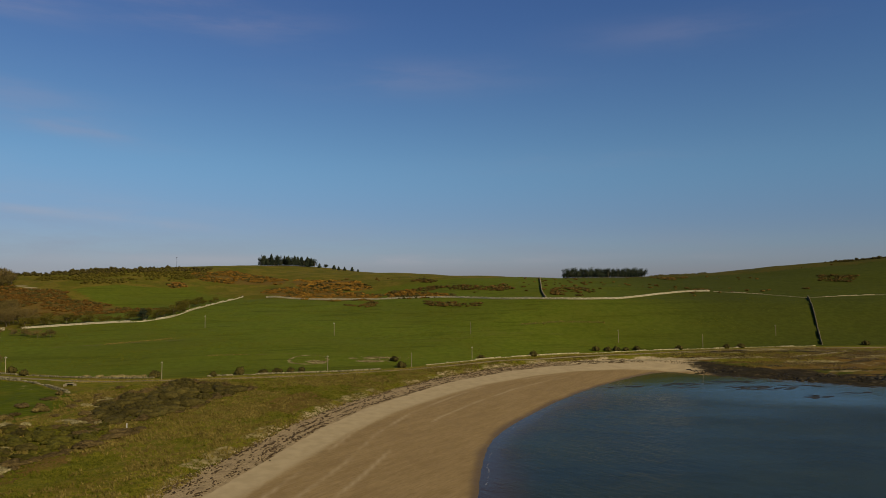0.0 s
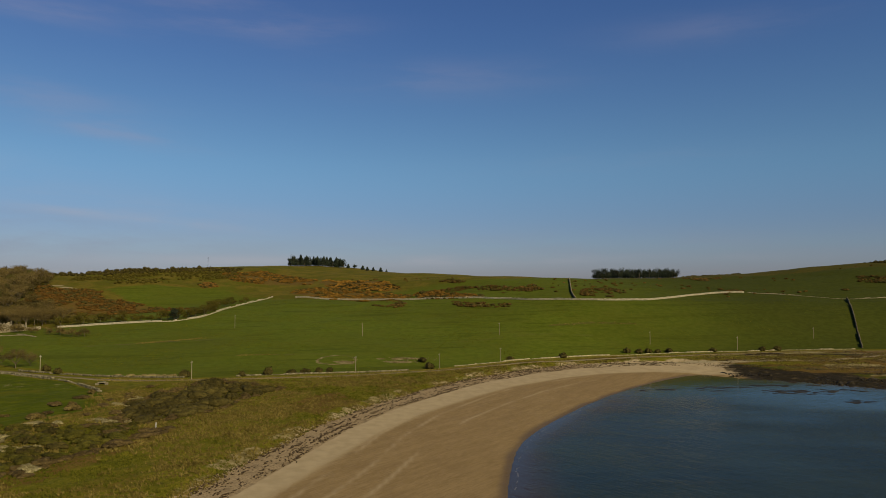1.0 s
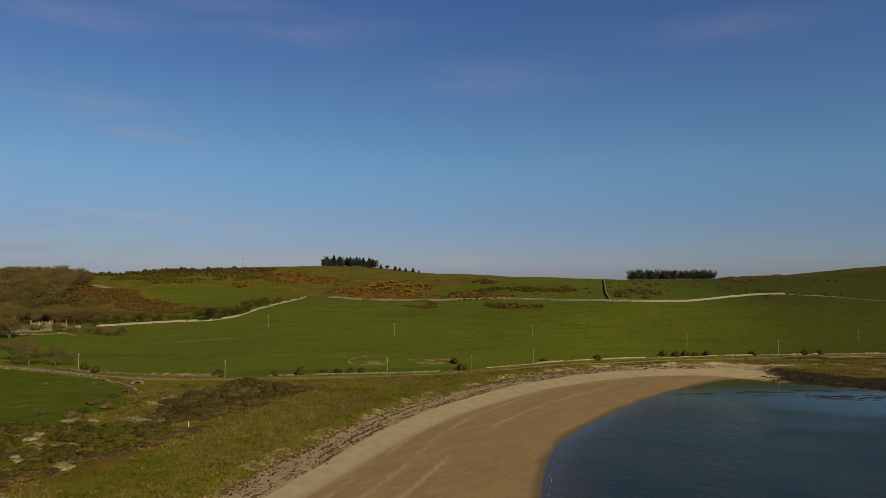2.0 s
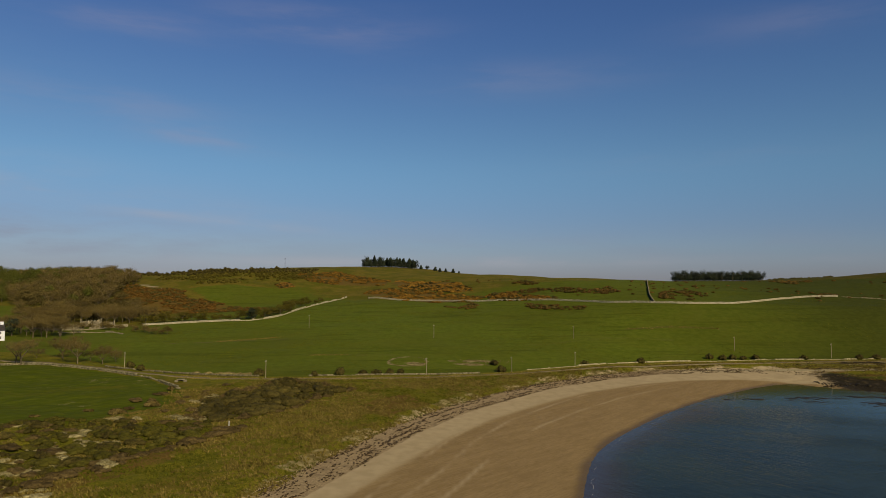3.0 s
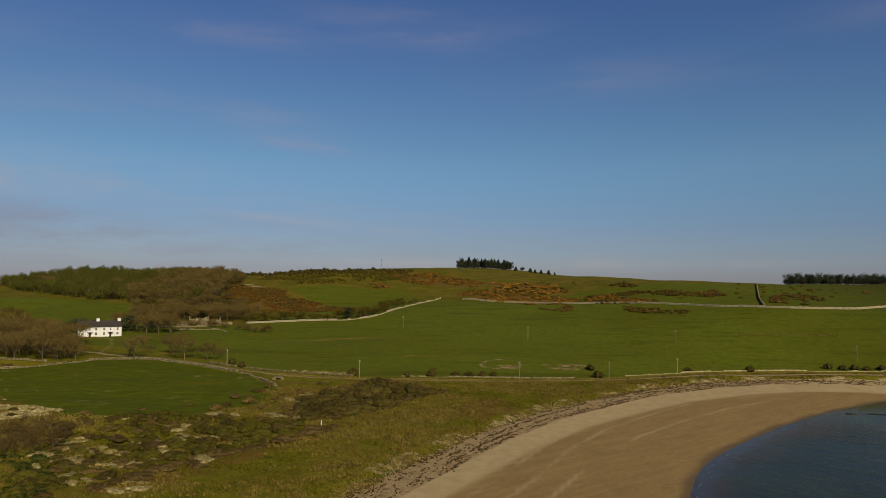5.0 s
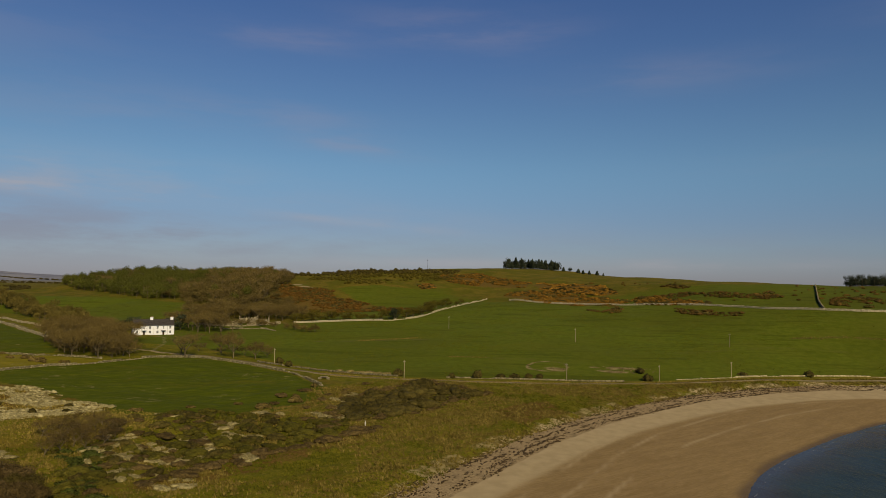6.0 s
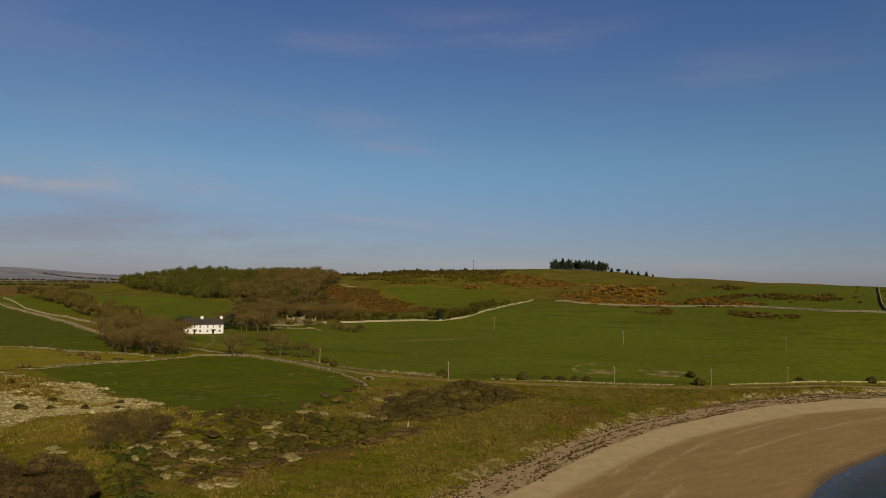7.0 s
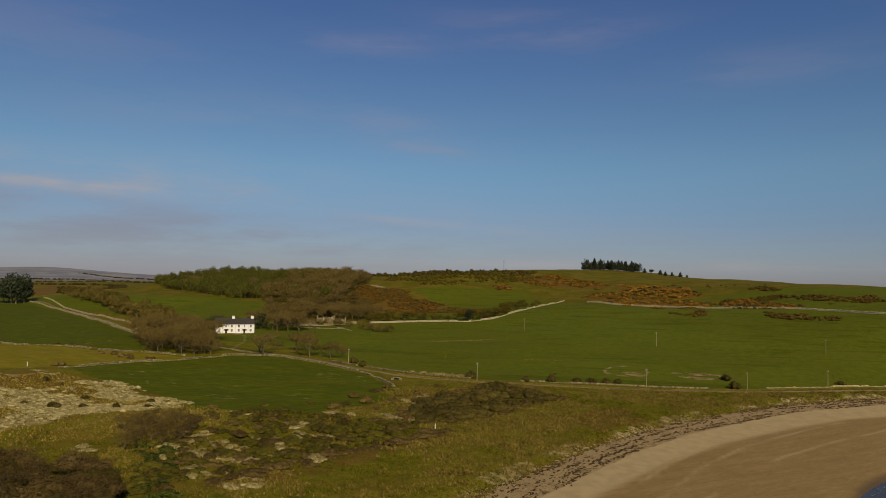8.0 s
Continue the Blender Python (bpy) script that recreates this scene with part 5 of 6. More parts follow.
# ---------------------------------------------------------------- trees
def bare_tree(rng, tall, wide, twigs, twig_material, label, category="tree", group="", lean=0.0, size=0.16):
    root = new("bare_tree")
    wood, crown = Heap(), Heap()
    base = np.array([0.0, 0, -0.4])
    top = np.array([lean * tall * 0.3, 0, tall * 0.32])
    tube(wood, base, top, tall * 0.030, tall * 0.020, 6)
    tips = []
    for k in range(7):
        a = k * 0.9 + rng.uniform(-0.3, 0.3)
        end = top + (math.cos(a) * wide * rng.uniform(0.35, 0.6) + lean * tall * 0.25, math.sin(a) * wide * rng.uniform(0.35, 0.6), tall * rng.uniform(0.22, 0.42))
        tube(wood, top - (0, 0, rng.uniform(0, tall * 0.1)), end, tall * 0.014, tall * 0.007, 5)
        for j in range(4):
            tip = end + (rng.normal(0, wide * 0.22) + lean * tall * 0.06, rng.normal(0, wide * 0.22), rng.uniform(0.05, 0.26) * tall)
            tube(wood, end, tip, tall * 0.007, tall * 0.002, 3)
            tips.append((end, tip))
    n = twigs // len(tips)
    for a, b in tips:
        p = a + (b - a) * rng.uniform(0.2, 1.15, (n, 1)) + rng.normal(0, wide * 0.09, (n, 3))
        leaves(crown, p, rng.normal(0, 1, (n, 3)) + (0, 0, 0.4), size, rng, 0.32)
    wood.put("trunk", BARK, root)
    crown.put("crown", twig_material, root)
    return tagged(root, label, category, group)


def conifer(rng, tall, wide, label, group="", bare=0.22):
    root = new("conifer")
    wood, crown = Heap(), Heap()
    tube(wood, (0, 0, -0.4), (0, 0, tall * 0.97), tall * 0.018, tall * 0.003, 6)
    tiers = 17
    for k in range(tiers):
        q = k / (tiers - 1)
        z = tall * (bare + (1 - bare) * q)
        r = wide * (1 - q ** 2.4) ** 0.7 * rng.uniform(0.75, 1.1) + 0.25
        for j in range(9):
            a = j * 0.7 + k * 1.3 + rng.uniform(-0.2, 0.2)
            d = np.array([math.cos(a), math.sin(a), 0])
            s = np.array([-math.sin(a), math.cos(a), 0]) * r * 0.34
            e = d * r * rng.uniform(0.6, 1.15)
            droop = -0.18 * r
            m = d * r * 0.5
            v = np.array([(0, 0, z + 0.35), m + s + (0, 0, z + 0.15), e + (0, 0, z + droop), m - s + (0, 0, z + 0.15), m + (0, 0, z - 0.55)])
            crown.add(v, [(0, 1, 2), (0, 2, 3), (1, 4, 2), (4, 3, 2)])
    wood.put("trunk", BARK, root)
    crown.put("crown", LEAF_PINE, root)
    return tagged(root, label, "conifer", group)


def leafy_tree(rng, tall, wide, material, label, group="", count=760, name="tree", low=0.30):
    root = new(name)
    wood, crown = Heap(), Heap()
    tube(wood, (0, 0, -0.4), (0, 0, tall * 0.45), tall * 0.03, tall * 0.016, 6)
    for k in range(9):
        a = k * 2.4
        q = rng.uniform(0.1, 0.55) * wide
        c = np.array([math.cos(a) * q, math.sin(a) * q, tall * rng.uniform(low, 0.80)])
        tube(wood, (0, 0, tall * 0.38), c, tall * 0.010, tall * 0.004, 4)
        n = count // 9
        d = rng.normal(0, 1, (n, 3))
        d /= np.linalg.norm(d, axis=1)[:, None]
        r = np.array([wide * 0.36, wide * 0.36, tall * 0.19]) * rng.uniform(0.8, 1.15)
        leaves(crown, c + d * r * rng.uniform(0.5, 1.05, (n, 1)), d + (0, 0, 0.3), wide * 0.046, rng)
    wood.put("trunk", BARK, root)
    crown.put("crown", material, root)
    return tagged(root, label, "tree", group)


def thorn_tree(rng, tall, wide, material, label, group):
    """A low tree combed over by the wind: bent stems under a dense dome of twigs."""
    root = new("thorn_tree")
    wood, crown = Heap(), Heap()
    for k in range(3):
        a = k * 2.1 + 0.4
        knee = np.array([math.cos(a) * 0.25 - 0.2, math.sin(a) * 0.25, tall * 0.32])
        head = np.array([math.cos(a) * wide * 0.5 - 0.6, math.sin(a) * wide * 0.45, tall * 0.66])
        tube(wood, (math.cos(a) * 0.1, math.sin(a) * 0.1, -0.4), knee, 0.13, 0.10, 5)
        tube(wood, knee, head, 0.10, 0.05, 5)
    dome = Heap()
    lumpy(dome, rng, (wide, wide * 0.85, tall * 0.70), 10, 2000, 0.24, 0.1, (-0.35, 0.1), 0.22, 0.62)
    v, f = dome.arrays()
    crown.add(v + (0, 0, tall * 0.26), f)
    wood.put("trunk", BARK, root)
    crown.put("crown", material, root)
    return tagged(root, label, "tree", group)


def line_spots(rng, line, step, spread):
    xy, _ = along(line, step)
    return xy + rng.normal(0, spread, xy.shape)


def trees():
    rng = np.random.default_rng(55)
    # the skyline plantations
    pines = [conifer(rng, t, w, "dark green conifer in the hilltop plantation", "skyline conifers", 0.16) for t, w in ((11.5, 3.2), (12.5, 3.0))]
    pines += [leafy_tree(rng, t, w, LEAF_PINE, "dark green pine in the hilltop plantation", "skyline conifers", 900, "pine_tree", 0.12) for t, w in ((11.0, 5.5), (12.5, 5.0), (10.0, 6.0))]
    a = np.concatenate([line_spots(rng, [(-205, 772), (-148, 790)], 2.1, 1.2), line_spots(rng, [(-203, 784), (-146, 800)], 2.3, 1.2), line_spots(rng, [(-201, 778), (-149, 794)], 3.0, 1.2)])
    b = np.array([(-139, 782), (-131, 776), (-122, 778), (-115, 766), (-109, 770), (-100, 765), (-94, 768)])
    c = np.concatenate([line_spots(rng, [(113, 640), (183, 631)], 2.2, 1.4), line_spots(rng, [(112, 652), (184, 643)], 2.3, 1.4), line_spots(rng, [(114, 646), (182, 637)], 2.6, 1.4)])
    plant(pines, a, rng, 0.80, 1.0, 0.4)
    plant_more(pines[2:], c, rng, 0.72, 0.92)
    small = [leafy_tree(rng, 5.5, 5.0, LEAF_PINE, "small round dark pine on the skyline", "skyline conifers", 700, "pine_tree"), conifer(rng, 5.5, 2.3, "small dark conifer on the skyline", "skyline conifers", 0.04)]
    plant(small, b, rng, 0.6, 1.1, 0.2)
    dark = [leafy_tree(rng, 20, 12, LEAF_PINE, "tall dark pine beside the lane", "lane pines", 2200, "pine_tree"), leafy_tree(rng, 17, 11, LEAF_PINE, "tall dark pine beside the lane", "lane pines", 2000, "pine_tree")]
    plant(dark, [(-622, 414), (-630, 418), (-638, 413), (-648, 418), (-656, 416), (-640, 424), (-668, 418), (-627, 410)], rng, 1.05, 1.4)
    # the wood on the hill
    wood = [(-690, 650), (-615, 552), (-560, 514), (-495, 486), (-452, 462), (-411, 452), (-361, 437), (-318, 425), (-285, 402), (-284, 425), (-308, 470), (-322, 520), (-350, 555), (-410, 600), (-500, 620), (-600, 600)]
    brown = [bare_tree(rng, t, w, 700, LEAF_BROWN, "bare brown broadleaved tree in the hill wood", "tree", "hill wood trees", size=0.36) for t, w in ((9.5, 6.5), (10.5, 7))]
    brown += [leafy_tree(rng, t, w, LEAF_TWIG, "brown budding tree in the hill wood", "hill wood trees", 900) for t, w in ((9, 7.5), (10.5, 8), (8, 7))]
    green = [leafy_tree(rng, t, w, LEAF_IVY, "dull green tree in the hill wood", "hill wood trees", low=0.14) for t, w in ((10.5, 6), (12, 6.5))]
    spots = scatter(wood, 5.2, rng, most=1100)
    edge = smooth(spots[:, 0] + 0.25 * (spots[:, 1] - 480) + 30 * fbm(spots[:, 0], spots[:, 1], 60, 77), -430, -370)
    isbrown = rng.uniform(0, 1, len(spots)) < 0.12 + 0.8 * edge
    low_wood = scatter([(-393, 468), (-346, 470), (-265, 436), (-246, 397), (-263, 371), (-289, 371), (-327, 399), (-360, 440)], 8.0, rng)
    front = spots[:, 1] < np.interp(spots[:, 0], (-690, -615, -560, -495, -452, -411, -361, -318, -285), (650, 552, 514, 486, 462, 452, 437, 425, 402)) + 26
    joined("hill_wood", brown, spots[isbrown & ~front], rng, 0.8, 1.2, "dense bare brown trees of the wood on the hill")
    joined("hill_wood", green, spots[~isbrown & ~front], rng, 0.8, 1.15, "dense dull green trees of the wood on the hill")
    plant(brown, np.concatenate([spots[isbrown & front], low_wood[:120]]), rng, 0.7, 1.1)
    plant(green, spots[~isbrown & front], rng, 0.8, 1.15)
    # round the house
    near = [bare_tree(rng, t, w, 1700, LEAF_BROWN, "bare twiggy tree by the white house", "tree", "trees round the house", size=0.26) for t, w in ((8.5, 6.5), (7.5, 6), (9.5, 7))]
    around = [(-266, 238), (-220, 210), (-207, 208), (-200, 217), (-240, 262), (-285, 285), (-310, 286)]
    plant(near, np.concatenate([scatter(around, 4.6, rng), [(-186, 233), (-184, 252), (-171, 243), (-163, 246), (-234, 316), (-228, 318),
                                                            (-262, 318), (-272, 322), (-282, 335), (-284, 360), (-268, 366),
                                                            (-250, 372), (-262, 385), (-292, 372), (-240, 376)],
                                scatter([(-268, 330), (-252, 312), (-236, 305), (-228, 314), (-244, 330), (-262, 345)], 4.6, rng), scatter([(-296, 392), (-292, 345), (-272, 356), (-262, 368), (-232, 368), (-222, 380), (-250, 396)], 4.6, rng)]), rng, 0.7, 1.1)
    low = [bare_tree(rng, t, w, 800, m, "low bare thorn tree below the white house", "tree", "trees below the house", size=0.2) for t, w, m in ((4.2, 4.5, LEAF_BROWN), (3.6, 4.2, LEAF_THORN))]
    plant(low, np.concatenate([scatter([(-225, 292), (-205, 286), (-176, 268), (-158, 252), (-165, 246), (-190, 246), (-222, 272)], 8.0, rng), scatter([(-205, 212), (-196, 222), (-215, 236), (-245, 248), (-262, 236), (-225, 212)], 4.5, rng)]), rng, 0.6, 1.1)
    big = [bare_tree(rng, 9.5, 8.5, 500, LEAF_BROWN, "large bare spreading tree beside the lane", "tree", size=0.2)]
    plant(big, [(-190, 235.5)], rng, 1.0, 1.05)
    yew = [leafy_tree(rng, 8, 6, LEAF_PINE, "dark evergreen tree behind the white house", "house evergreens", 900, "evergreen_tree")]
    plant(yew, [(-268, 308), (-273, 306), (-278, 303), (-263, 312), (-259, 315), (-284, 302)], rng, 0.9, 1.15)
    # along the lane and in the far hedges
    buds = [leafy_tree(rng, t, w, LEAF_BUD, "small tree with yellow-green spring buds", "lane trees", 700, "budding_tree") for t, w in ((9, 7), (10.5, 7.5), (8, 7))]
    plant(buds, np.concatenate([line_spots(rng, [(-604, 446), (-488, 402), (-403, 356), (-335, 318), (-315, 306)], 4.2, 2.8), line_spots(rng, [(-590, 452), (-470, 402), (-400, 362)], 12, 3)]), rng, 0.65, 1.15)
    hedge = [leafy_tree(rng, t, w, LEAF_OLIVE, "low scrubby hedge tree behind the stone wall", "hedge trees", 480, "hedge_tree") for t, w in ((6.2, 5.0), (5.0, 4.4))]
    plant(hedge, np.concatenate([line_spots(rng, [(-223, 366), (-200, 377), (-180, 385), (-165, 390), (-160, 412), (-163, 440)], 2.2, 1.3), line_spots(rng, [(-163, 440), (-162, 500)], 6, 1.5)]), rng, 0.6, 1.15)
    plant([leafy_tree(rng, 6.5, 5, LEAF_PINE, "dark round evergreen above the stone wall", "", 800, "evergreen_tree")], [(-166, 386)], rng, 1.0, 1.02)
    plant([leafy_tree(rng, 5, 4.5, LEAF_BROWN, "scrubby brown thorn tree below the wood", "thorn trees", 480, "thorn_tree")],
          np.concatenate([line_spots(rng, [(-245, 345), (-215, 338), (-196, 330), (-180, 322)], 4.5, 1.5), line_spots(rng, [(-270, 410), (-245, 402), (-225, 385)], 5, 3)]), rng, 0.6, 1.1)
    # windswept trees of the dune hollow
    wind = [thorn_tree(rng, t, w, m, "windswept thorn tree with a dense domed crown in the dune hollow", "dune hollow trees")
            for t, w, m in ((4.2, 3.1, LEAF_THORN), (4.8, 3.4, LEAF_HEATH), (3.8, 3.2, LEAF_DARK), (4.4, 2.9, LEAF_THORN))]
    wind += [bare_tree(rng, t, w, 1000, m, "windswept bare thorn tree with a tangle of brown twigs", "tree", "dune hollow trees", -0.35, 0.17) for t, w, m in ((5.0, 4.2, LEAF_HEATH),)]
    plant(wind, scatter(NEAR_WOOD, 2.7, rng), rng, 0.75, 1.2)
    plant_more(wind[-1:], scatter(SMALL_WOOD, 3.0, rng), rng, 0.6, 0.95)
    fern = templates("green_bush", rng, [((1.8, 1.6, 1.0), 6, 260, 0.2), ((1.4, 1.3, 0.8), 5, 200, 0.18)], LEAF_FRESH, "fresh green undergrowth along the dune hollow", "bush", "hollow undergrowth")
    plant(fern, line_spots(rng, [(-112, 118), (-106, 112), (-97, 104), (-88, 95), (-80, 86), (-73, 76)], 0.9, 1.7), rng, 0.7, 1.2)
    far = Heap()
    for line in ([(-1300, 760), (-1000, 820), (-700, 560)], [(-1500, 1000), (-1100, 1050), (-800, 760)], [(-2000, 1100), (-1500, 1250)], [(-900, 650), (-640, 470)], [(-2300, 1700), (-1600, 1500), (-1200, 1400)]):
        for x, y in line_spots(rng, line, 5.5, 4.5):
            one = Heap()
            s = rng.uniform(0.7, 1.6)
            lumpy(one, rng, (4.0 * s, 4.0 * s, 3.4 * s), 3, 45, 0.7, level=1)
            v, f = one.arrays()
            far.add(v + (x, y, up(x, y) - 0.2), f)
    tagged(far.put("far_hedges", LEAF_DARK), "distant dark hedges and copses across the plain", "hedge", kind="stuff")


# ---------------------------------------------------------------- grass, weed and stones underfoot
def tufts(name, places, material, label, tall, rng):
    """Grass tussocks: a handful of blades each."""
    n = len(places)
    z = land(places[:, 0], places[:, 1])
    out = []
    for k in range(4):
        a = rng.uniform(0, 6.28, n)
        h = tall * rng.uniform(0.5, 1.25, n)
        w = tall * rng.uniform(0.25, 0.5, n)
        ox, oy = rng.normal(0, 0.16, n), rng.normal(0, 0.16, n)
        bx, by = places[:, 0] + ox, places[:, 1] + oy
        lx, ly = rng.normal(-0.12, 0.22, n) * tall * 2, rng.normal(0, 0.22, n) * tall * 2
        out.append(np.stack([np.stack([bx - np.cos(a) * w, by - np.sin(a) * w, z - 0.06], -1), np.stack([bx + np.cos(a) * w, by + np.sin(a) * w, z - 0.06], -1),
                             np.stack([bx + lx, by + ly, z + h], -1)], 1))
    v = np.concatenate(out).reshape(-1, 3)
    tagged(mesh_object(name, v, np.arange(len(v)).reshape(-1, 3), material), label, "grass", kind="stuff")


LINKS = [(-47, 108), (-43, 140), (-37, 172), (-28.5, 200), (-15, 230), (-1, 255), (21, 282), (41, 299), (69, 313), (92, 318), (60, 314), (20, 294), (-14, 262), (-48, 244), (-70, 234), (-96, 226),
         (-112, 200), (-100, 180), (-112, 150), (-138, 132), (-140, 100), (-110, 78), (-70, 90)]


def grasses():
    rng = np.random.default_rng(77)
    straw, green = [], []
    o = np.array(LINKS, float)
    p = rng.uniform(o.min(0), o.max(0), (150000, 2))
    p = p[inside(p[:, 0], p[:, 1], LINKS) > 0]
    q = fbm(p[:, 0], p[:, 1], 11, 101) + 0.5 * fbm(p[:, 0], p[:, 1], 3, 105)
    pick = rng.uniform(-0.2, 0.2, len(p)) < q + 0.03
    tufts("straw_grass", p[pick], STRAW, "dry straw-coloured tussock grass of the links", 0.42, rng)
    tufts("green_grass", p[~pick], TUSSOCK, "green tussock grass of the links", 0.28, rng)
    # rushes and rank tufts left by the sheep in the pasture
    hill = [(-190, 262), (-94, 240), (-45, 256), (-12, 272), (21, 303), (69, 326), (143, 347), (188, 354), (225, 430), (160, 462), (62, 412), (-17, 462), (-130, 508), (-150, 440), (-160, 385), (-205, 355)]
    o = np.array(hill, float)
    p = rng.uniform(o.min(0), o.max(0), (46000, 2))
    p = p[(inside(p[:, 0], p[:, 1], hill) > 0)]
    p = p[fbm(p[:, 0], p[:, 1], 26, 201, 4) > rng.uniform(-0.05, 0.5, len(p))]
    tufts("rush_tufts", p, TUSSOCK, "dark rank tufts scattered over the grazed pasture", 0.30, rng)
    ridge = np.concatenate([line_spots(rng, [(-150, 309), (-140, 316), (-126, 327)], 0.12, 0.9), line_spots(rng, [(-96, 282), (-80, 287)], 0.3, 0.8), line_spots(rng, [(40, 366), (62, 372), (88, 370)], 0.25, 1.0)])
    tufts("rough_grass", ridge, STRAW, "rough pale grass on an old bank in the pasture", 0.36, rng)
    verge, run = along(ROAD[1:12], 0.4)
    out = np.concatenate([verge + np.stack([-run[:, 1], run[:, 0]], -1) * (s * rng.uniform(1.0, 2.2, (len(verge), 1))) for s in (-1, -1, 1)])
    tufts("verge_grass", out, STRAW, "dry grass along the verges of the lane", 0.42, rng)
    mound = [(-215, 140), (-200, 160), (-138, 150), (-118, 150), (-112, 140), (-126, 112), (-146, 92), (-175, 110)]
    tufts("straw_grass", scatter(mound, 0.75, rng, lambda x, y: (inside(x, y, MOUND) < 1.5) | (bleached_patch(x, y) < 0.5)), STRAW, "dry straw-coloured grass round the dune mound", 0.4, rng)


STONE_WRACK = speckled("wrack_stone", (0.075, 0.055, 0.028), (0.20, 0.150, 0.080), 1.2, 0.85, spread=0.4)
WET_WEED = speckled("wet_weed", (0.011, 0.01, 0.006), (0.04, 0.032, 0.018), 1.5, 0.5, spread=0.3)


def shore_things():
    rng = np.random.default_rng(91)
    # seaweed cast up in lines along the top of the beach
    heap = Heap()
    bv, bf = ball(1)
    edge, way = along(GRASS_EDGE[4:14], 0.22)
    side = np.stack([way[:, 1], -way[:, 0]], -1)
    for off, dense, wander in ((0.3, 1.0, 0.6), (1.2, 1.1, 0.5), (2.2, 0.5, 0.6), (3.4, 1.2, 0.30), (4.6, 0.4, 0.6), (5.8, 1.2, 0.25), (6.8, 0.35, 0.5), (7.7, 1.7, 0.24)):
        for (x, y), (sx, sy) in zip(edge, side):
            if rng.uniform() < dense * (0.10 + 2.2 * max(0, float(fbm(np.array([x]), np.array([y]), 7, int(off * 10))[0]) + 0.12)):
                d = off + rng.normal(0, wander) + 1.6 * float(fbm(np.array([x]), np.array([y]), 14, 7)[0])
                px, py = x + sx * d, y + sy * d
                s = rng.uniform(0.06, 0.16) + 0.14 * rng.uniform() ** 3
                v = bv * (s * rng.uniform(1.2, 3.6), s, s * 0.5) * (1 + 0.25 * rng.normal(0, 1, (len(bv), 1)))
                heap.add(turned(v, rng.normal(0, 0.35) + math.atan2(-sx, sy)) + (px, py, up(px, py) + 0.03), bf)
    tagged(heap.put("seaweed", WEED), "dark lines of dry seaweed cast up on the shingle", "seaweed", kind="stuff")

    def boulder(name, material, label, group):
        heap = Heap()
        wv, wf = ball(2)
        v = wv * (1, 0.8, 0.55) * (1 + 0.16 * rng.normal(0, 1, (len(wv), 1)))
        heap.add(v, wf)
        return tagged(heap.put(name, material), label, "rock", group)

    def strewn(name, places, sizes, material, label):
        heap = Heap()
        for (x, y), s in zip(places, sizes):
            v = bv * (s, s * rng.uniform(0.6, 1), s * rng.uniform(0.35, 0.6)) * (1 + 0.18 * rng.normal(0, 1, (len(bv), 1)))
            z = max(up(x, y), -0.15)
            heap.add(turned(v, rng.uniform(0, 6.28)) + (x, y, z + 0.02), bf)
        tagged(heap.put(name, material), label, "rocks", kind="stuff")

    dark = [boulder("rock", WET_WEED, "dark weed-covered rock on the foreshore", "foreshore rocks") for _ in range(3)]
    bank = [(99, 293), (112, 280), (133, 266), (159, 249), (215, 230), (225, 252), (180, 268), (142, 276), (113, 289)]
    plant(dark, scatter(bank, 3.2, rng, lambda x, y: fbm(x, y, 11, 261) > -0.10, most=180), rng, 0.4, 1.5, 0.15)
    strewn("shore_stones", scatter(bank, 0.9, rng, lambda x, y: fbm(x, y, 11, 261, 4) > -0.14), rng.uniform(0.15, 0.6, 9000), WET_WEED, "dark weedy stones covering the foreshore")
    upper = [(92, 316), (112, 302), (139, 290), (175, 286), (230, 272), (240, 300), (180, 322), (140, 318), (110, 318)]
    strewn("shore_stones", scatter(upper, 0.9, rng, lambda x, y: fbm(x, y * 2.2, 14, 121, 4) > 0.0), rng.uniform(0.12, 0.55, 9000), STONE_WRACK, "tan stones and wrack along the upper shore")
    turf = [(90, 312), (104, 302), (139, 288), (175, 280), (240, 265), (240, 335), (180, 338), (140, 330), (100, 322)]
    tufts("shore_grass", scatter(turf, 0.8, rng, lambda x, y: fbm(x * 0.5, y * 2, 12, 301, 4) > -0.05), STRAW, "dry brown grass on the flat behind the rocks", 0.4, rng)
    tufts("shore_grass", scatter(turf, 0.9, rng, lambda x, y: fbm(x * 0.5, y * 2, 12, 305, 4) > 0.0), LEAF_HEATH, "dark dead weed and sedge behind the rocks", 0.4, rng)
    beach_head = [(172, 322), (190, 318), (260, 312), (260, 335), (200, 340), (175, 338)]
    strewn("shore_stones", scatter(beach_head, 1.0, rng), rng.uniform(0.15, 0.6, 6000), STONE_WRACK, "brown boulders heaped along the storm beach")
    # skerries that stand just out of the water
    awash = [boulder("rock", WET_WEED, "dark weedy skerry awash in the bay", "skerries") for _ in range(3)]
    spots = []
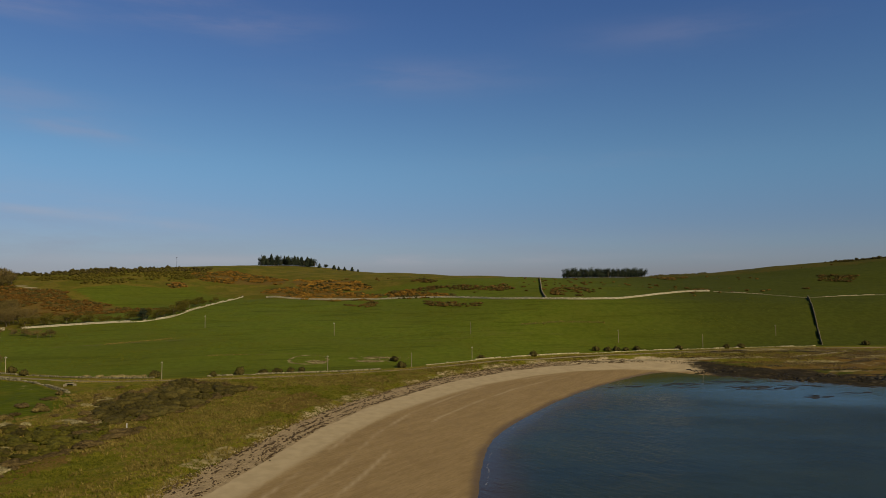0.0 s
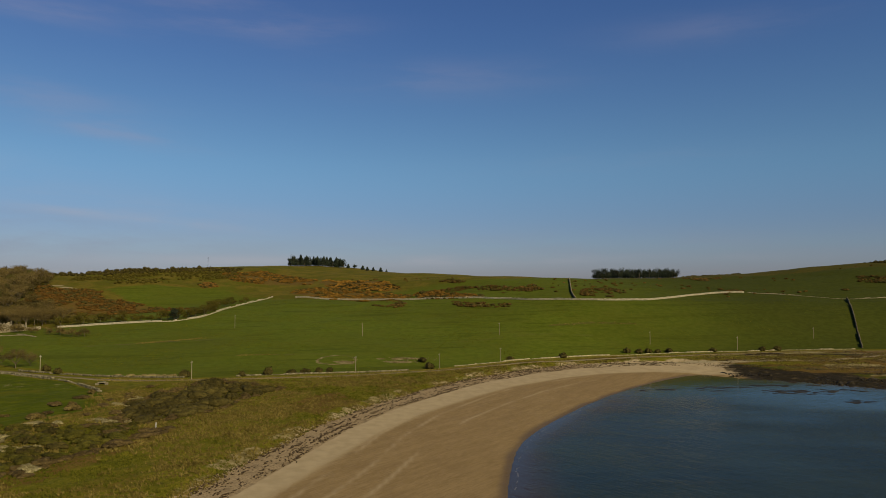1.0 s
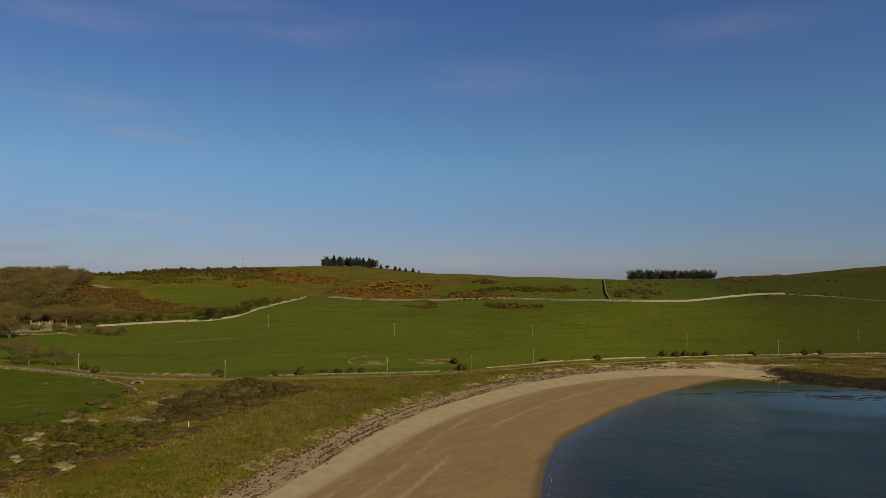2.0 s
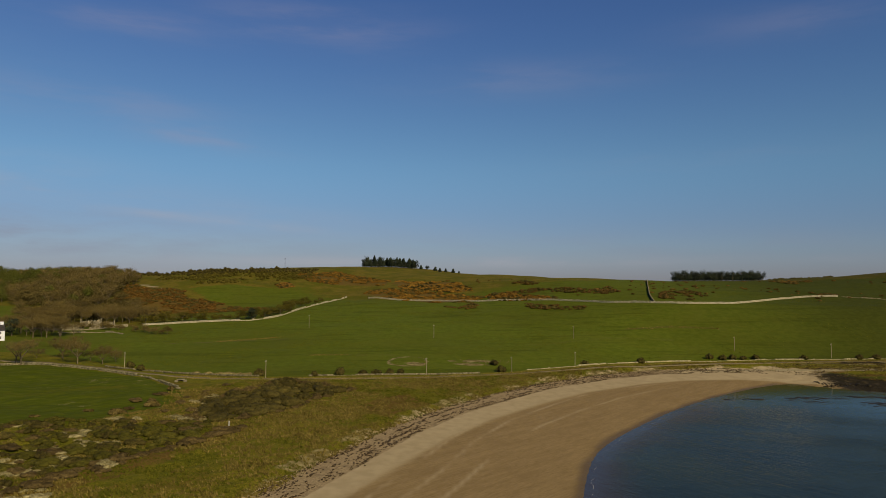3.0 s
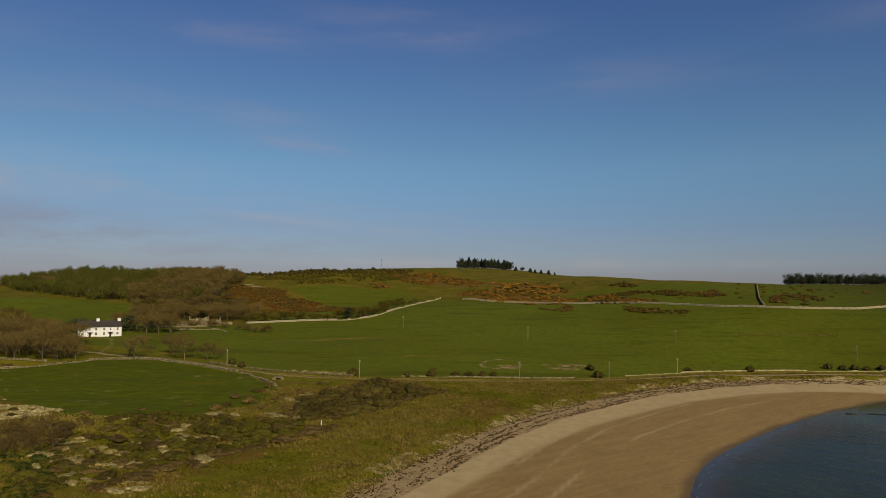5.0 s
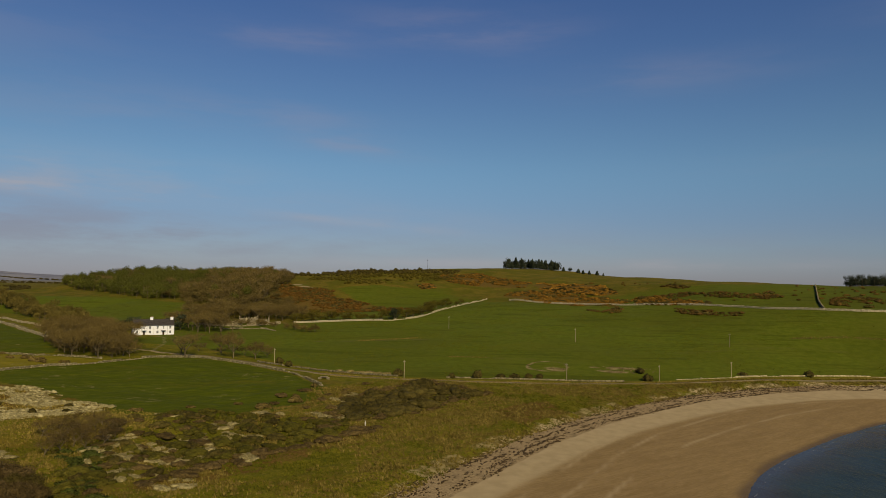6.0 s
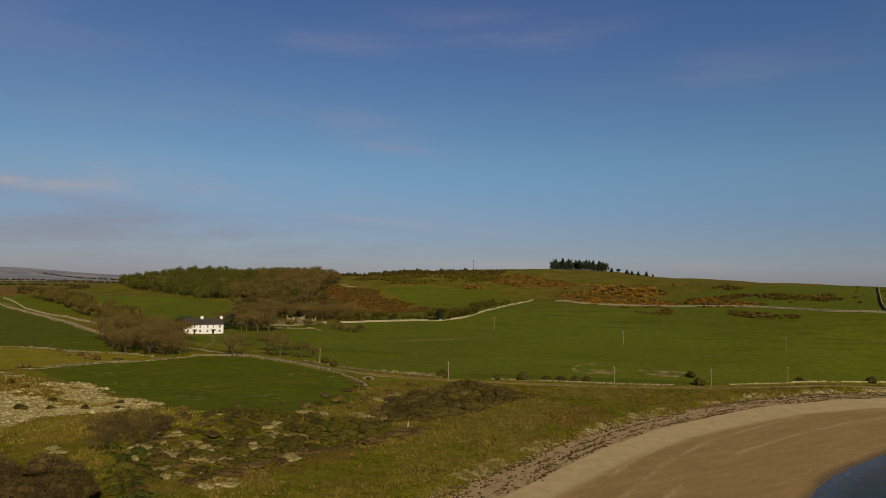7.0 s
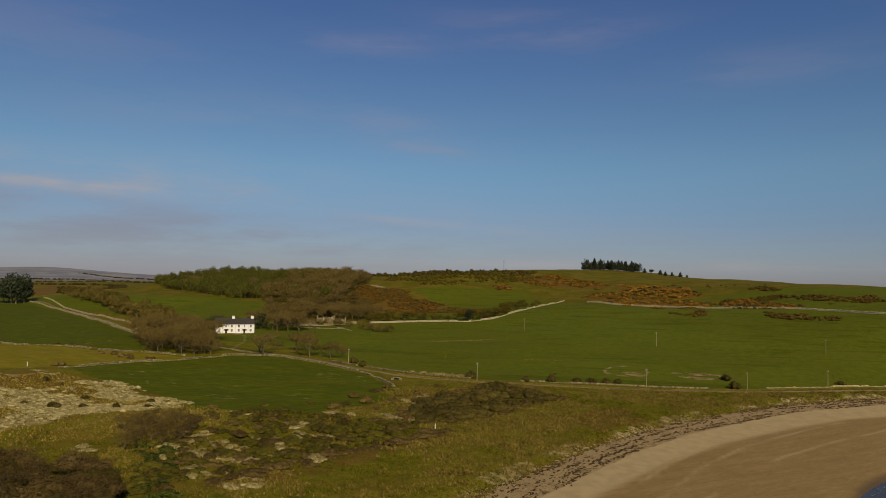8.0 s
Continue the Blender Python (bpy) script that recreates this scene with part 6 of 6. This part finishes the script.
    for x, y, rx, ry, n in ((84, 254, 5, 1.6, 26), (92, 256.5, 7, 1.6, 24), (88, 248, 6, 1.2, 16), (110, 248.5, 7, 2.0, 50), (121, 246, 7, 1.4, 18), (104, 244, 9, 1.5, 16), (121, 228.5, 5, 1.5, 30), (138, 236, 6, 1.2, 10),
                            (58.5, 248, 1.5, 1.5, 4), (66, 250, 6, 0.8, 10), (103, 262, 7, 1.2, 14), (130, 252, 8, 1.6, 16), (116, 262, 8, 1.0, 12)):
        spots += list(zip(x + rx * 0.62 * rng.normal(0, 1, n), y + ry * 0.75 * rng.normal(0, 1, n)))
    for n, (x, y) in enumerate(spots):
        s = rng.uniform(0.25, 0.7) + 0.9 * rng.uniform() ** 2
        m = pose(x, y, -0.06, 0, 0, rng.uniform(-40, 40)) @ Matrix.Diagonal((s * rng.uniform(1.0, 2.4), s * 0.8, s * 0.26, 1))
        if n < 3:
            awash[n].matrix_world = m
        else:
            b = awash[n % 3].scale
            copy_thing(awash[n % 3], m @ Matrix.Diagonal((1 / b[0], 1 / b[1], 1 / b[2], 1)))
    # the old stone ring and bare scrape in the pasture
    heap = Heap()
    for k in range(150):
        a = k * 2 * math.pi / 150
        x, y = -53.5 + 7.2 * math.cos(a) + rng.normal(0, 0.3), 278.5 + 9 * math.sin(a) + rng.normal(0, 0.3)
        if math.sin(a) > 0.75 and rng.uniform() < 0.5:
            continue
        s = rng.uniform(0.10, 0.28)
        heap.add(turned(BOX_V * (s, s * 0.8, s * 0.7) * rng.uniform(0.8, 1.15, (8, 1)), rng.uniform(0, 3)) + (x, y, up(x, y) + 0.1), BOX_F)
    for x, y in np.concatenate([rng.normal((-24, 286), (4.5, 2.0), (90, 2)), rng.normal((-28, 279), (4, 1.2), (50, 2)), rng.normal((-50, 275), (2.5, 1.5), (40, 2))]):
        s = rng.uniform(0.15, 0.4)
        heap.add(turned(BOX_V * (s, s * 0.8, s * 0.6) * rng.uniform(0.8, 1.15, (8, 1)), rng.uniform(0, 3)) + (x, y, up(x, y) + 0.05), BOX_F)
    tagged(heap.put("stone_ring", STONE_WRACK), "tumbled ring of old stones in the pasture", "ruin", kind="stuff")


bushes()
hill_scrub()
trees()
grasses()
shore_things()
